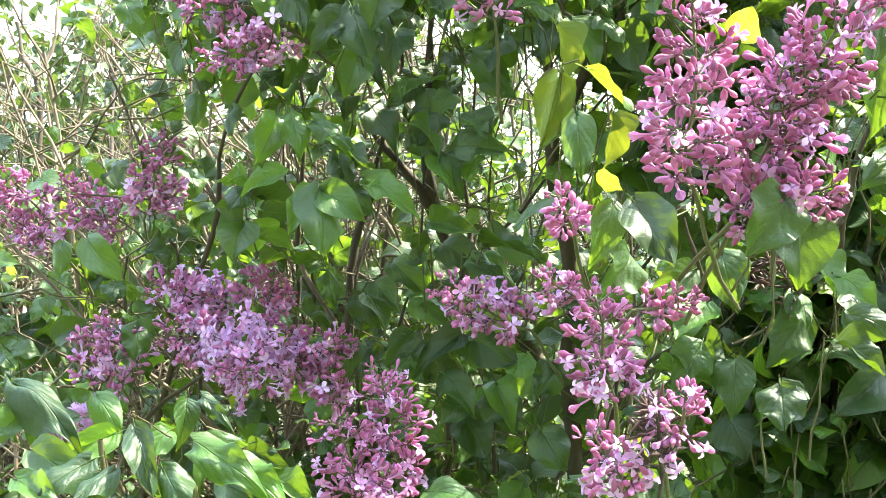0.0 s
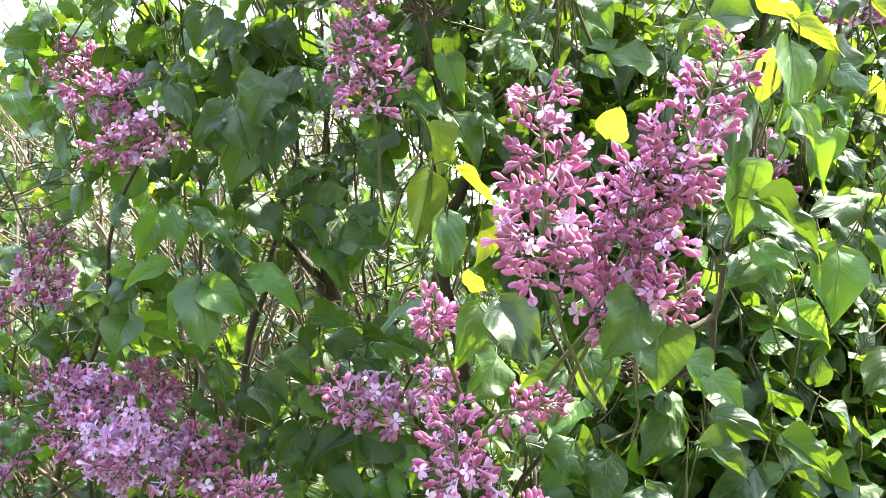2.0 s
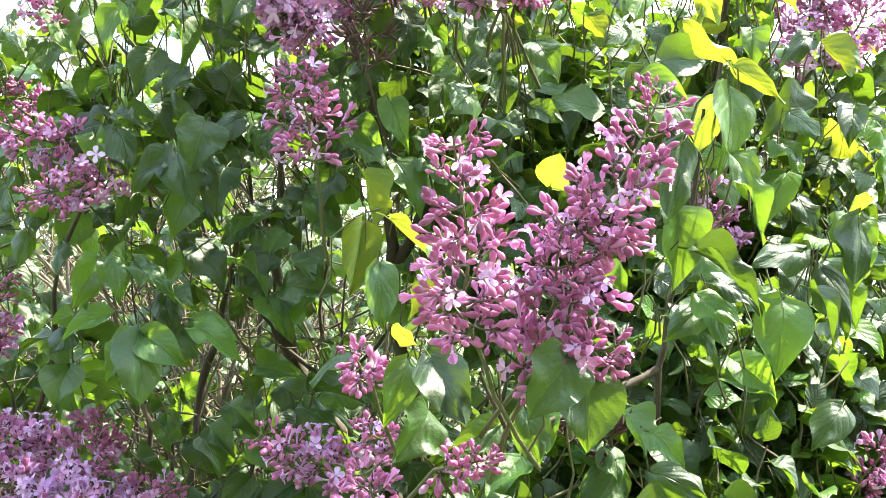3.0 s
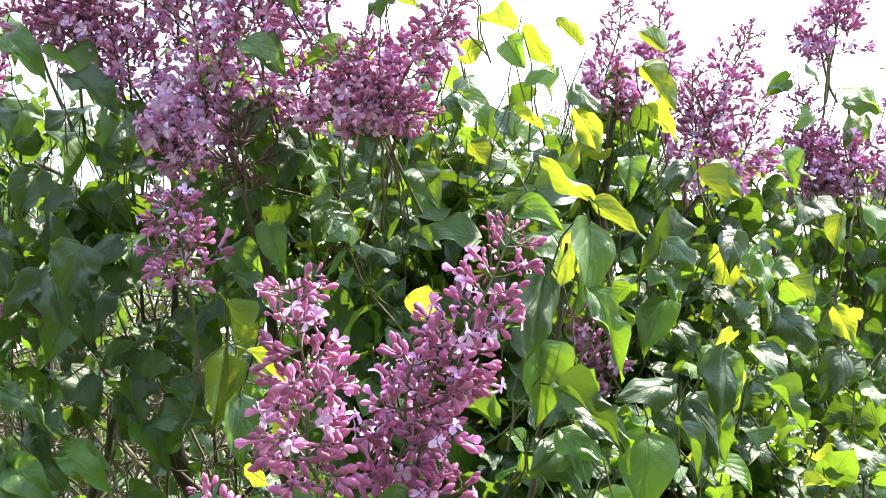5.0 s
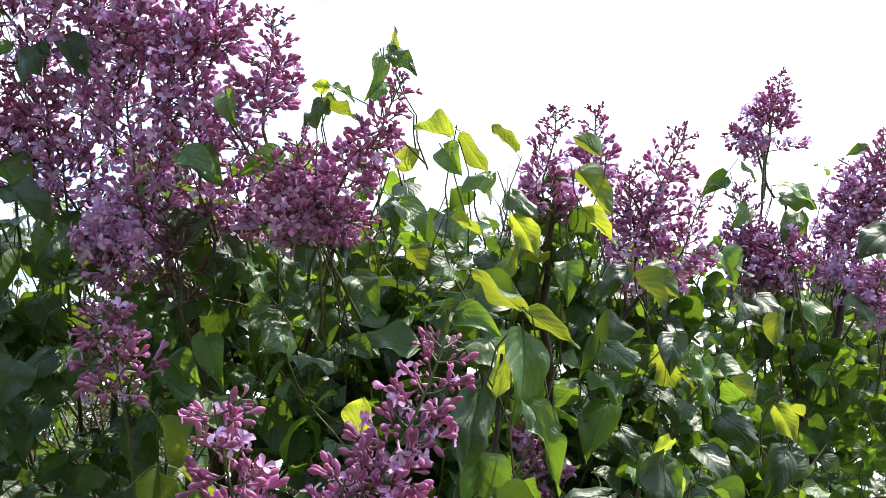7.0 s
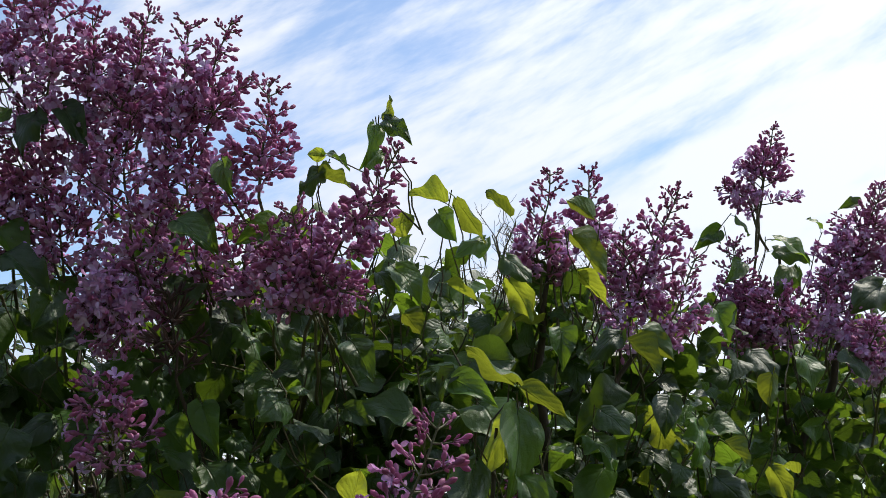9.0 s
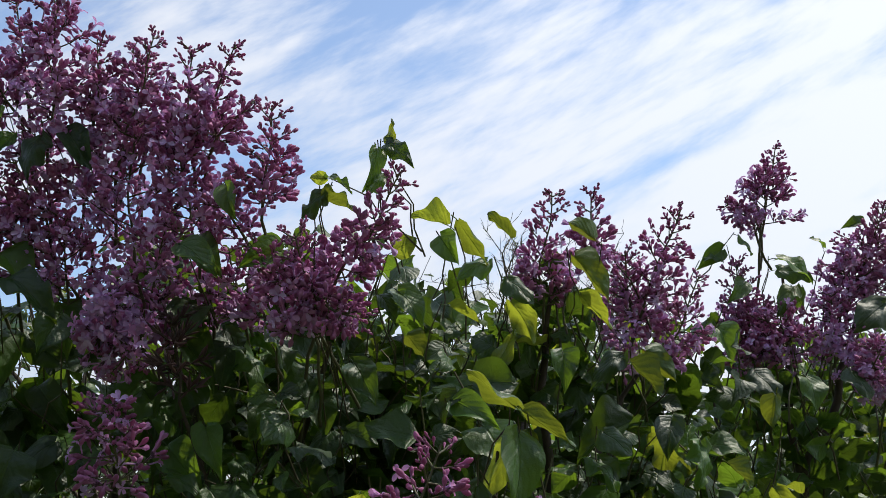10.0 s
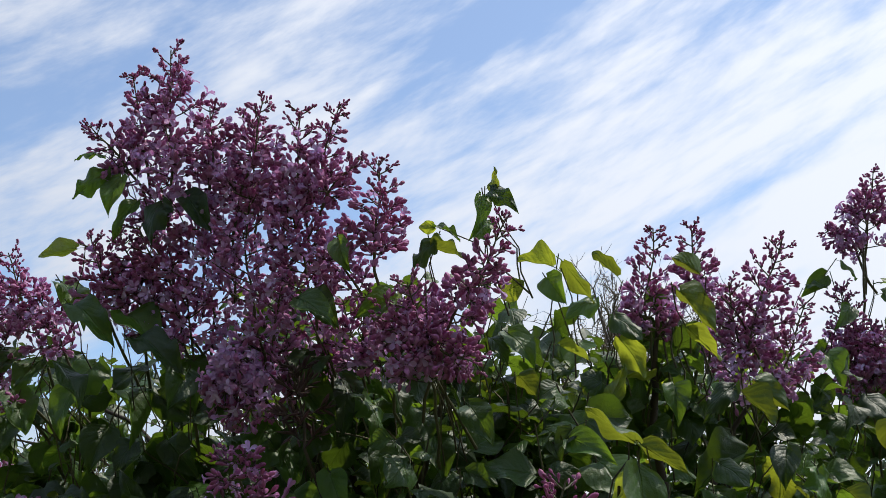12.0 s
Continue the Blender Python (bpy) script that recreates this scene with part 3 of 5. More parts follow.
branch(main, [(0.20, 1.75, -0.05), (0.16, 1.6, 1.2), (0.12, 1.5, 1.6), (0.10, 1.42, 1.80), (0.06, 1.36, 1.94)], 0.014, 0.0018, 6)
branch(main, [(0.12, 1.5, 1.6), (0.22, 1.42, 1.76), (0.27, 1.32, 1.90)], 0.008, 0.0018, 7)
branch(main, [(0.5, 1.75, -0.05), (0.48, 1.6, 1.2), (0.50, 1.5, 1.6), (0.52, 1.46, 1.88), (0.53, 1.44, 1.98)], 0.014, 0.0018, 8)
branch(main, [(0.50, 1.5, 1.6), (0.60, 1.54, 1.78), (0.67, 1.55, 1.90)], 0.008, 0.0018, 9)
branch(main, [(0.62, 1.7, -0.05), (0.66, 1.5, 1.1), (0.58, 1.35, 1.40), (0.55, 1.2, 1.55)], 0.011, 0.0018, 10)
branch(main, [(0.08, 1.5, -0.05), (0.10, 1.25, 0.9), (0.16, 1.02, 1.22), (0.18, 0.94, 1.35)], 0.009, 0.0018, 11)
branch(main, [(-0.02, 1.4, -0.05), (-0.02, 1.2, 0.9), (0.0, 1.12, 1.15)], 0.008, 0.0018, 12)
branch(right, [(1.0, 2.2, -0.05), (0.98, 1.95, 1.2), (0.96, 1.86, 1.75), (0.95, 1.84, 2.08)], 0.018, 0.0018, 13)
branch(right, [(0.98, 1.95, 1.2), (0.86, 1.85, 1.7), (0.81, 1.8, 1.9)], 0.010, 0.0018, 14)
branch(right, [(0.96, 1.86, 1.75), (1.05, 1.85, 1.95), (1.08, 1.82, 2.05)], 0.009, 0.0018, 15)
branch(left, [(-0.75, 2.1, -0.05), (-0.66, 1.85, 0.9), (-0.52, 1.7, 1.32), (-0.50, 1.66, 1.42)], 0.006, 0.0018, 16)
branch(left, [(-0.66, 1.85, 0.9), (-0.48, 1.66, 1.16), (-0.33, 1.55, 1.28)], 0.006, 0.0018, 17)
branch(left, [(-0.60, 1.95, -0.05), (-0.50, 1.75, 1.1), (-0.36, 1.62, 1.45), (-0.30, 1.5, 1.62), (-0.24, 1.42, 1.68)], 0.006, 0.0018, 18)
branch(sapling, [(-0.30, 1.05, -0.05), (-0.26, 1.0, 0.8), (-0.245, 0.95, 1.30)], 0.006, 0.003, 19, STALK)
branch(sapling, [(-0.15, 1.08, -0.05), (-0.16, 1.02, 0.8), (-0.17, 0.97, 1.26)], 0.006, 0.003, 20, STALK)
branch(sapling, [(-0.42, 1.1, -0.05), (-0.40, 1.05, 0.8), (-0.40, 1.0, 1.28)], 0.006, 0.003, 21, STALK)

# bare stems and twigs inside
branch(left, [(-0.549, 2.200, 1.515), (-0.700, 2.230, 1.680), (-0.831, 2.260, 1.839)], .005, .0016, 50, DRYWOOD)
branch(left, [(-0.606, 2.250, 1.520), (-0.730, 2.280, 1.661), (-0.810, 2.310, 1.807)], .0045, .0016, 51, DRYWOOD)
branch(left, [(-0.386, 2.100, 1.382), (-0.516, 2.130, 1.526), (-0.667, 2.160, 1.642)], .005, .0016, 52, DRYWOOD)
branch(left, [(-0.662, 2.300, 1.386), (-0.784, 2.330, 1.511), (-0.903, 2.360, 1.628)], .004, .0016, 53, DRYWOOD)
branch(left, [(-0.447, 2.000, 1.336), (-0.499, 2.030, 1.433), (-0.548, 2.060, 1.565)], .004, .0016, 54, DRYWOOD)
branch(left, [(-0.369, 2.150, 1.498), (-0.489, 2.180, 1.614), (-0.579, 2.210, 1.757)], .004, .0014, 55, DRYWOOD)
branch(left, [(-1.046, 2.600, 1.216), (-1.076, 2.630, 1.360), (-1.098, 2.660, 1.507), (-1.141, 2.690, 1.787), (-1.203, 2.720, 1.920)], .010, .004, 56, BARK)
branch(left, [(-1.085, 2.580, 1.769), (-1.062, 2.610, 1.838), (-1.059, 2.640, 1.988)], .006, .002, 57, DRYWOOD)
branch(left, [(-1.067, 2.400, 1.615), (-0.939, 2.430, 1.521), (-0.809, 2.460, 1.413)], .004, .0014, 58, DRYWOOD)
branch(left, [(-0.763, 2.200, 1.265), (-0.637, 2.230, 1.356), (-0.462, 2.260, 1.405)], .0035, .0014, 59, DRYWOOD)
branch(left, [(-0.310, 2.100, 1.290), (-0.448, 2.130, 1.347), (-0.580, 2.160, 1.460)], .0035, .0014, 60, DRYWOOD)
branch(left, [(-0.952, 2.300, 1.296), (-0.818, 2.330, 1.321), (-0.682, 2.360, 1.276)], .0035, .0014, 61, DRYWOOD)
branch(left, [(-0.229, 2.000, 1.362), (-0.298, 2.030, 1.439), (-0.369, 2.060, 1.559)], .004, .0015, 62, DRYWOOD)
branch(left, [(-0.158, 2.050, 1.442), (-0.259, 2.080, 1.562), (-0.320, 2.110, 1.686)], .004, .0015, 63, DRYWOOD)
branch(left, [(-0.435, 1.900, 1.529), (-0.517, 1.930, 1.639), (-0.611, 1.960, 1.735)], .005, .0016, 64, DRYWOOD)
branch(left, [(-0.401, 1.950, 1.398), (-0.484, 1.980, 1.528), (-0.599, 2.010, 1.613)], .005, .0016, 65, BARK)
branch(main, [(-0.320, 1.800, 1.845), (-0.422, 1.830, 1.895), (-0.536, 1.860, 1.936)], .004, .0016, 66, BARK)
branch(main, [(-0.176, 1.700, 1.358), (-0.167, 1.730, 1.469), (-0.163, 1.760, 1.501)], .005, .0018, 67, BARK)
branch(main, [(-0.012, 1.750, 1.455), (-0.096, 1.780, 1.536), (-0.200, 1.810, 1.612)], .004, .0016, 68, BARK)
branch(main, [(-0.074, 1.700, 1.651), (-0.124, 1.730, 1.727), (-0.184, 1.760, 1.797)], .004, .0016, 69, BARK)
branch(main, [(-0.106, 1.600, 1.828), (-0.147, 1.630, 1.905), (-0.189, 1.660, 2.001)], .004, .0016, 70, BARK)
branch(main, [(0.129, 1.600, 1.773), (0.078, 1.630, 1.887), (-0.010, 1.660, 2.029), (-0.105, 1.690, 2.148)], .006, .002, 71, BARK)
branch(main, [(-0.128, 1.650, 1.787), (-0.207, 1.680, 1.890), (-0.324, 1.710, 1.968)], .005, .002, 72, BARK)
branch(main, [(-0.106, 1.600, 1.833), (-0.159, 1.630, 1.914), (-0.205, 1.660, 1.983)], .004, .0016, 73, BARK)

# flower clusters: base, tip, width and how far open
panicle(main, (0.244, 0.950, 1.512), (0.222, 0.840, 1.668), 0.084, 0.17, near=True)
panicle(main, (0.308, 0.960, 1.545), (0.378, 0.950, 1.727), 0.078, 0.17, near=True)
panicle(main, (0.277, 0.990, 1.498), (0.304, 0.930, 1.622), 0.071, 0.26, near=True)
panicle(main, (0.276, 0.980, 1.498), (0.343, 0.920, 1.528), 0.052, 0.22, near=True)
panicle(main, (0.061, 1.260, 1.694), (0.041, 1.220, 1.798), 0.073, 0.34, near=True)
panicle(left, (-0.247, 1.420, 1.742), (-0.346, 1.360, 1.762), 0.051, 0.19)
panicle(left, (-0.197, 1.420, 1.708), (-0.285, 1.340, 1.669), 0.054, 0.38)
panicle(main, (-0.360, 1.600, 1.817), (-0.425, 1.600, 1.843), 0.047, 0.08)
panicle(left, (-0.489, 1.660, 1.453), (-0.589, 1.620, 1.520), 0.081, 0.11)
panicle(left, (-0.454, 1.600, 1.471), (-0.411, 1.560, 1.586), 0.066, 0.15)
panicle(left, (-0.611, 1.680, 1.423), (-0.680, 1.640, 1.473), 0.066, 0.22)
panicle(left, (-0.647, 1.680, 1.482), (-0.685, 1.640, 1.539), 0.049, 0.15)
panicle(left, (-0.306, 1.540, 1.353), (-0.400, 1.480, 1.392), 0.063, 0.52)
panicle(left, (-0.273, 1.480, 1.315), (-0.358, 1.420, 1.333), 0.079, 0.45)
panicle(left, (-0.238, 1.460, 1.341), (-0.236, 1.340, 1.297), 0.104, 0.71)
panicle(left, (-0.252, 1.500, 1.313), (-0.228, 1.460, 1.414), 0.080, 0.08)
panicle(left, (-0.235, 1.480, 1.279), (-0.126, 1.420, 1.335), 0.064, 0.26)
panicle(main, (-0.168, 1.450, 1.286), (-0.125, 1.400, 1.257), 0.042, 0.45)
panicle(left, (-0.429, 1.480, 1.242), (-0.448, 1.440, 1.339), 0.094, 0.30)
panicle(left, (-0.492, 1.550, 1.196), (-0.550, 1.500, 1.179), 0.045, 0.68)
panicle(main, (0.106, 1.320, 1.365), (0.004, 1.270, 1.419), 0.054, 0.34)
panicle(main, (0.169, 1.240, 1.409), (0.116, 1.200, 1.433), 0.036, 0.22)
panicle(main, (0.202, 1.050, 1.415), (0.250, 1.020, 1.430), 0.026, 0.08)
panicle(main, (0.183, 0.920, 1.352), (0.163, 0.860, 1.440), 0.051, 0.19, near=True, bud=0.0158)
panicle(main, (0.196, 0.860, 1.297), (0.163, 0.820, 1.349), 0.033, 0.41, near=True, bud=0.0158)
panicle(main, (0.221, 0.840, 1.336), (0.223, 0.800, 1.382), 0.030, 0.26, near=True, bud=0.0158)
panicle(main, (0.214, 0.850, 1.319), (0.205, 0.820, 1.370), 0.035, 0.00, dry=True, name="seed_head", label="half-withered brown lilac cluster")
panicle(main, (-0.037, 1.080, 1.202), (-0.059, 1.030, 1.309), 0.065, 0.22, near=True, bud=0.0158)
panicle(main, (-0.005, 1.100, 1.214), (-0.022, 1.050, 1.349), 0.061, 0.34, near=True, bud=0.0158)
panicle(main, (0.148, 1.050, 1.484), (0.132, 1.020, 1.516), 0.026, 0.00)
panicle(main, (0.522, 1.360, 1.605), (0.467, 1.310, 1.694), 0.049, 0.30)
panicle(main, (-0.065, 1.320, 2.119), (-0.060, 1.290, 2.303), 0.097, 0.33)
panicle(main, (-0.104, 1.330, 2.140), (-0.162, 1.300, 2.212), 0.047, 0.15)
panicle(main, (-0.100, 1.340, 2.165), (-0.114, 1.310, 2.282), 0.041, 0.15)
panicle(main, (-0.018, 1.330, 2.083), (-0.012, 1.300, 2.227), 0.060, 0.34)
panicle(main, (0.022, 1.310, 2.089), (0.059, 1.280, 2.224), 0.050, 0.22)
panicle(main, (0.036, 1.340, 2.069), (0.027, 1.310, 2.227), 0.059, 0.32)
panicle(main, (0.079, 1.300, 2.068), (0.108, 1.270, 2.202), 0.064, 0.26)
panicle(main, (0.106, 1.300, 2.081), (0.154, 1.270, 2.207), 0.042, 0.20)
panicle(main, (0.133, 1.280, 2.092), (0.177, 1.260, 2.133), 0.028, 0.10)
panicle(main, (0.042, 1.320, 1.965), (0.040, 1.290, 2.117), 0.123, 0.42)
panicle(main, (0.117, 1.310, 1.958), (0.096, 1.280, 2.110), 0.096, 0.33)
panicle(main, (-0.016, 1.360, 1.977), (-0.032, 1.330, 2.106), 0.100, 0.42)
panicle(main, (0.173, 1.290, 1.977), (0.146, 1.260, 2.038), 0.057, 0.33)
panicle(main, (-0.039, 1.360, 1.915), (-0.044, 1.330, 2.013), 0.093, 0.45)
panicle(main, (0.060, 1.330, 1.911), (0.079, 1.300, 1.999), 0.085, 0.36)
panicle(main, (-0.153, 1.370, 1.986), (-0.169, 1.340, 2.082), 0.062, 0.12)
panicle(main, (-0.108, 1.360, 1.996), (-0.128, 1.330, 2.079), 0.044, 0.10)
panicle(main, (-0.063, 1.350, 1.991), (-0.102, 1.320, 2.085), 0.053, 0.15)
panicle(main, (-0.046, 1.370, 1.952), (-0.145, 1.340, 2.028), 0.074, 0.42)
panicle(main, (-0.075, 1.360, 2.066), (-0.079, 1.330, 2.138), 0.067, 0.40)
panicle(main, (-0.263, 1.430, 1.976), (-0.299, 1.400, 2.085), 0.074, 0.15)
panicle(main, (-0.224, 1.430, 1.945), (-0.258, 1.400, 2.028), 0.067, 0.30)
panicle(main, (-0.315, 1.450, 1.953), (-0.364, 1.420, 2.077), 0.085, 0.20)
panicle(main, (-0.301, 1.480, 1.898), (-0.337, 1.450, 1.954), 0.058, 0.30)
panicle(main, (0.022, 1.320, 1.938), (0.048, 1.290, 1.837), 0.078, 0.75)
panicle(main, (0.000, 1.340, 1.916), (0.012, 1.310, 1.857), 0.059, 0.75)
panicle(main, (0.193, 1.250, 1.992), (0.204, 1.220, 2.112), 0.060, 0.05)
panicle(main, (0.271, 1.250, 1.917), (0.344, 1.180, 2.024), 0.051, 0.07)
panicle(main, (0.255, 1.270, 1.859), (0.234, 1.200, 1.964), 0.091, 0.23)
panicle(main, (0.234, 1.250, 1.919), (0.306, 1.180, 1.868), 0.048, 0.07)
panicle(main, (0.250, 1.270, 1.884), (0.185, 1.220, 1.959), 0.061, 0.20)
panicle(main, (0.516, 1.440, 1.925), (0.527, 1.400, 2.071), 0.056, 0.20)
panicle(main, (0.596, 1.500, 1.978), (0.588, 1.480, 2.098), 0.051, 0.20)
panicle(main, (0.645, 1.530, 1.914), (0.710, 1.500, 2.078), 0.075, 0.10)
panicle(main, (0.657, 1.550, 1.856), (0.633, 1.500, 2.022), 0.105, 0.26)
panicle(main, (0.679, 1.560, 1.864), (0.733, 1.520, 1.991), 0.068, 0.26)
panicle(right, (0.919, 1.840, 2.125), (0.932, 1.820, 2.240), 0.105, 0.40)
panicle(right, (0.930, 1.830, 2.185), (0.950, 1.820, 2.278), 0.044, 0.05)
panicle(right, (0.905, 1.830, 2.160), (0.862, 1.820, 2.180), 0.034, 0.05)
panicle(right, (0.886, 1.800, 1.888), (0.860, 1.780, 2.073), 0.079, 0.20)
panicle(right, (0.945, 1.800, 1.905), (0.913, 1.760, 2.004), 0.088, 0.26)
panicle(right, (1.046, 1.820, 2.016), (1.106, 1.780, 2.165), 0.071, 0.13)
panicle(right, (1.022, 1.840, 1.911), (1.006, 1.780, 2.026), 0.089, 0.52)
panicle(right, (1.010, 1.750, 1.864), (1.053, 1.700, 1.940), 0.068, 0.39)
panicle(main, (0.624, 1.250, 1.383), (0.628, 1.200, 1.428), 0.036, 0.30)
panicle(right, (0.877, 1.810, 1.907), (0.859, 1.780, 2.080), 0.080, 0.10)
panicle(right, (0.914, 1.790, 1.895), (0.887, 1.760, 2.004), 0.097, 0.40)
panicle(right, (1.032, 1.830, 1.973), (1.053, 1.800, 2.123), 0.099, 0.45)
panicle(right, (1.082, 1.830, 2.019), (1.110, 1.800, 2.174), 0.072, 0.10)
panicle(right, (1.061, 1.750, 1.855), (1.031, 1.720, 1.936), 0.094, 0.60)
panicle(main, (0.164, 1.360, 1.894), (0.146, 1.330, 1.980), 0.080, 0.32)
panicle(main, (0.200, 1.330, 1.901), (0.176, 1.300, 1.959), 0.072, 0.32)
panicle(main, (0.251, 1.310, 1.923), (0.228, 1.280, 1.980), 0.071, 0.20)
panicle(main, (0.099, 1.370, 1.869), (0.082, 1.340, 1.942), 0.081, 0.32)
panicle(main, (0.043, 1.390, 1.873), (0.013, 1.360, 1.954), 0.089, 0.40)

# single leaves: base, tip and width
main.leaf((0.307, 0.930, 1.520), (0.282, 0.900, 1.475), 0.051)
main.leaf((0.323, 0.950, 1.502), (0.322, 0.930, 1.449), 0.057)
main.leaf((0.199, 1.020, 1.511), (0.233, 0.980, 1.459), 0.046)
main.leaf((0.180, 1.020, 1.508), (0.164, 1.000, 1.455), 0.032)
main.leaf((0.196, 1.040, 1.466), (0.182, 1.000, 1.429), 0.047)
main.leaf((0.130, 1.100, 1.625), (0.115, 1.070, 1.557), 0.040, True)
main.leaf((0.148, 1.090, 1.590), (0.154, 1.060, 1.536), 0.034)
main.leaf((0.180, 1.080, 1.590), (0.175, 1.060, 1.540), 0.032, True)
main.leaf((0.127, 1.120, 1.675), (0.138, 1.090, 1.622), 0.038, True)
main.leaf((0.157, 1.080, 1.630), (0.195, 1.050, 1.590), 0.020, True)
main.leaf((0.168, 1.020, 1.535), (0.187, 1.000, 1.519), 0.021, True)
main.leaf((0.301, 1.150, 1.670), (0.308, 1.130, 1.697), 0.036, True)
main.leaf((0.131, 1.080, 1.519), (0.090, 1.050, 1.488), 0.030)
main.leaf((-0.110, 1.330, 1.728), (-0.082, 1.300, 1.665), 0.059)
main.leaf((-0.117, 1.330, 1.723), (-0.155, 1.300, 1.679), 0.032)
main.leaf((-0.098, 1.330, 1.729), (-0.055, 1.300, 1.701), 0.029)
left.leaf((-0.195, 1.330, 1.603), (-0.205, 1.300, 1.544), 0.040)
main.leaf((-0.178, 1.320, 1.603), (-0.153, 1.300, 1.561), 0.037)
main.leaf((-0.152, 1.330, 1.597), (-0.095, 1.290, 1.572), 0.037)
main.leaf((-0.141, 1.320, 1.520), (-0.123, 1.280, 1.443), 0.060)
main.leaf((-0.147, 1.330, 1.517), (-0.178, 1.300, 1.473), 0.042)
main.leaf((-0.137, 1.320, 1.517), (-0.084, 1.300, 1.486), 0.045)
main.leaf((-0.086, 1.340, 1.525), (-0.023, 1.300, 1.504), 0.035)
main.leaf((-0.002, 1.380, 1.568), (0.010, 1.350, 1.516), 0.037)
main.leaf((0.028, 1.400, 1.616), (0.048, 1.370, 1.583), 0.041)
main.leaf((-0.041, 1.380, 1.598), (0.005, 1.350, 1.566), 0.033)
main.leaf((0.030, 1.395, 1.440), (0.080, 1.351, 1.411), 0.043)
main.leaf((0.047, 1.373, 1.455), (0.112, 1.329, 1.461), 0.033)
main.leaf((-0.123, 1.551, 1.304), (-0.161, 1.506, 1.278), 0.040)
main.leaf((-0.054, 1.506, 1.334), (-0.083, 1.473, 1.296), 0.039)
main.leaf((0.014, 1.462, 1.341), (-0.040, 1.418, 1.305), 0.042)
main.leaf((-0.105, 1.506, 1.398), (-0.070, 1.473, 1.372), 0.038)
main.leaf((-0.176, 1.551, 1.409), (-0.160, 1.517, 1.365), 0.038)
main.leaf((-0.212, 1.551, 1.351), (-0.160, 1.506, 1.342), 0.027)
main.leaf((-0.002, 1.440, 1.291), (0.039, 1.406, 1.254), 0.042)
main.leaf((0.061, 1.440, 1.282), (0.088, 1.395, 1.238), 0.043)
main.leaf((0.322, 1.000, 1.362), (0.323, 0.970, 1.330), 0.043)
main.leaf((0.279, 1.060, 1.468), (0.288, 1.030, 1.423), 0.039)
main.leaf((0.269, 1.100, 1.383), (0.248, 1.070, 1.346), 0.044)
main.leaf((0.300, 1.100, 1.368), (0.294, 1.070, 1.325), 0.040)
main.leaf((0.387, 1.100, 1.382), (0.422, 1.060, 1.370), 0.035)
main.leaf((0.431, 1.100, 1.364), (0.387, 1.070, 1.322), 0.044)
main.leaf((0.253, 1.060, 1.452), (0.215, 1.030, 1.433), 0.030)
sapling.leaf((-0.203, 0.920, 1.317), (-0.172, 0.880, 1.272), 0.026)
sapling.leaf((-0.163, 0.950, 1.301), (-0.096, 0.900, 1.289), 0.035)
sapling.leaf((-0.171, 0.950, 1.336), (-0.167, 0.930, 1.300), 0.022)
sapling.leaf((-0.157, 0.950, 1.341), (-0.128, 0.920, 1.327), 0.014)
sapling.leaf((-0.346, 1.000, 1.336), (-0.258, 0.950, 1.314), 0.034, up=(0.1, -0.35, 0.9))
sapling.leaf((-0.254, 1.000, 1.294), (-0.293, 0.960, 1.279), 0.029)
sapling.leaf((-0.303, 0.920, 1.270), (-0.246, 0.880, 1.260), 0.027)
sapling.leaf((-0.213, 0.900, 1.288), (-0.233, 0.860, 1.271), 0.026)
sapling.leaf((-0.179, 0.920, 1.285), (-0.141, 0.880, 1.257), 0.029)
sapling.leaf((-0.143, 0.960, 1.268), (-0.089, 0.920, 1.258), 0.030)
sapling.leaf((-0.338, 1.000, 1.313), (-0.349, 0.960, 1.288), 0.029)
sapling.leaf((-0.291, 1.050, 1.319), (-0.254, 1.020, 1.295), 0.029)
sapling.leaf((-0.136, 1.020, 1.280), (-0.090, 1.000, 1.271), 0.022)
main.leaf((0.030, 1.000, 1.257), (0.067, 0.960, 1.269), 0.028)
main.leaf((0.151, 1.000, 1.273), (0.188, 0.970, 1.268), 0.029)
sapling.leaf((-0.136, 1.000, 1.289), (-0.176, 0.970, 1.259), 0.029)
sapling.leaf((-0.307, 1.050, 1.297), (-0.337, 1.020, 1.286), 0.025)
sapling.leaf((-0.308, 0.960, 1.285), (-0.238, 0.920, 1.266), 0.036)
sapling.leaf((-0.205, 0.940, 1.272), (-0.150, 0.900, 1.260), 0.036)
sapling.leaf((-0.137, 0.980, 1.281), (-0.082, 0.940, 1.260), 0.035)
sapling.leaf((-0.245, 0.930, 1.287), (-0.277, 0.890, 1.263), 0.034)
sapling.leaf((-0.202, 1.000, 1.299), (-0.222, 0.970, 1.277), 0.029)
sapling.leaf((-0.110, 1.000, 1.260), (-0.063, 0.970, 1.255), 0.027)
left.leaf((-0.536, 1.500, 1.310), (-0.493, 1.500, 1.342), 0.037)
left.leaf((-0.494, 1.500, 1.445), (-0.446, 1.470, 1.392), 0.045)
left.leaf((-0.529, 1.500, 1.440), (-0.528, 1.480, 1.396), 0.032)
left.leaf((-0.346, 1.400, 1.733), (-0.322, 1.400, 1.747), 0.041)
left.leaf((-0.403, 1.450, 1.343), (-0.395, 1.420, 1.296), 0.042)
main.leaf((0.444, 1.040, 1.766), (0.399, 1.000, 1.786), 0.034, True)
main.leaf((0.451, 1.050, 1.763), (0.495, 1.020, 1.729), 0.023, True)
main.leaf((0.447, 1.050, 1.743), (0.445, 1.010, 1.674), 0.044)
main.leaf((0.439, 1.060, 1.737), (0.415, 1.030, 1.684), 0.029, True)
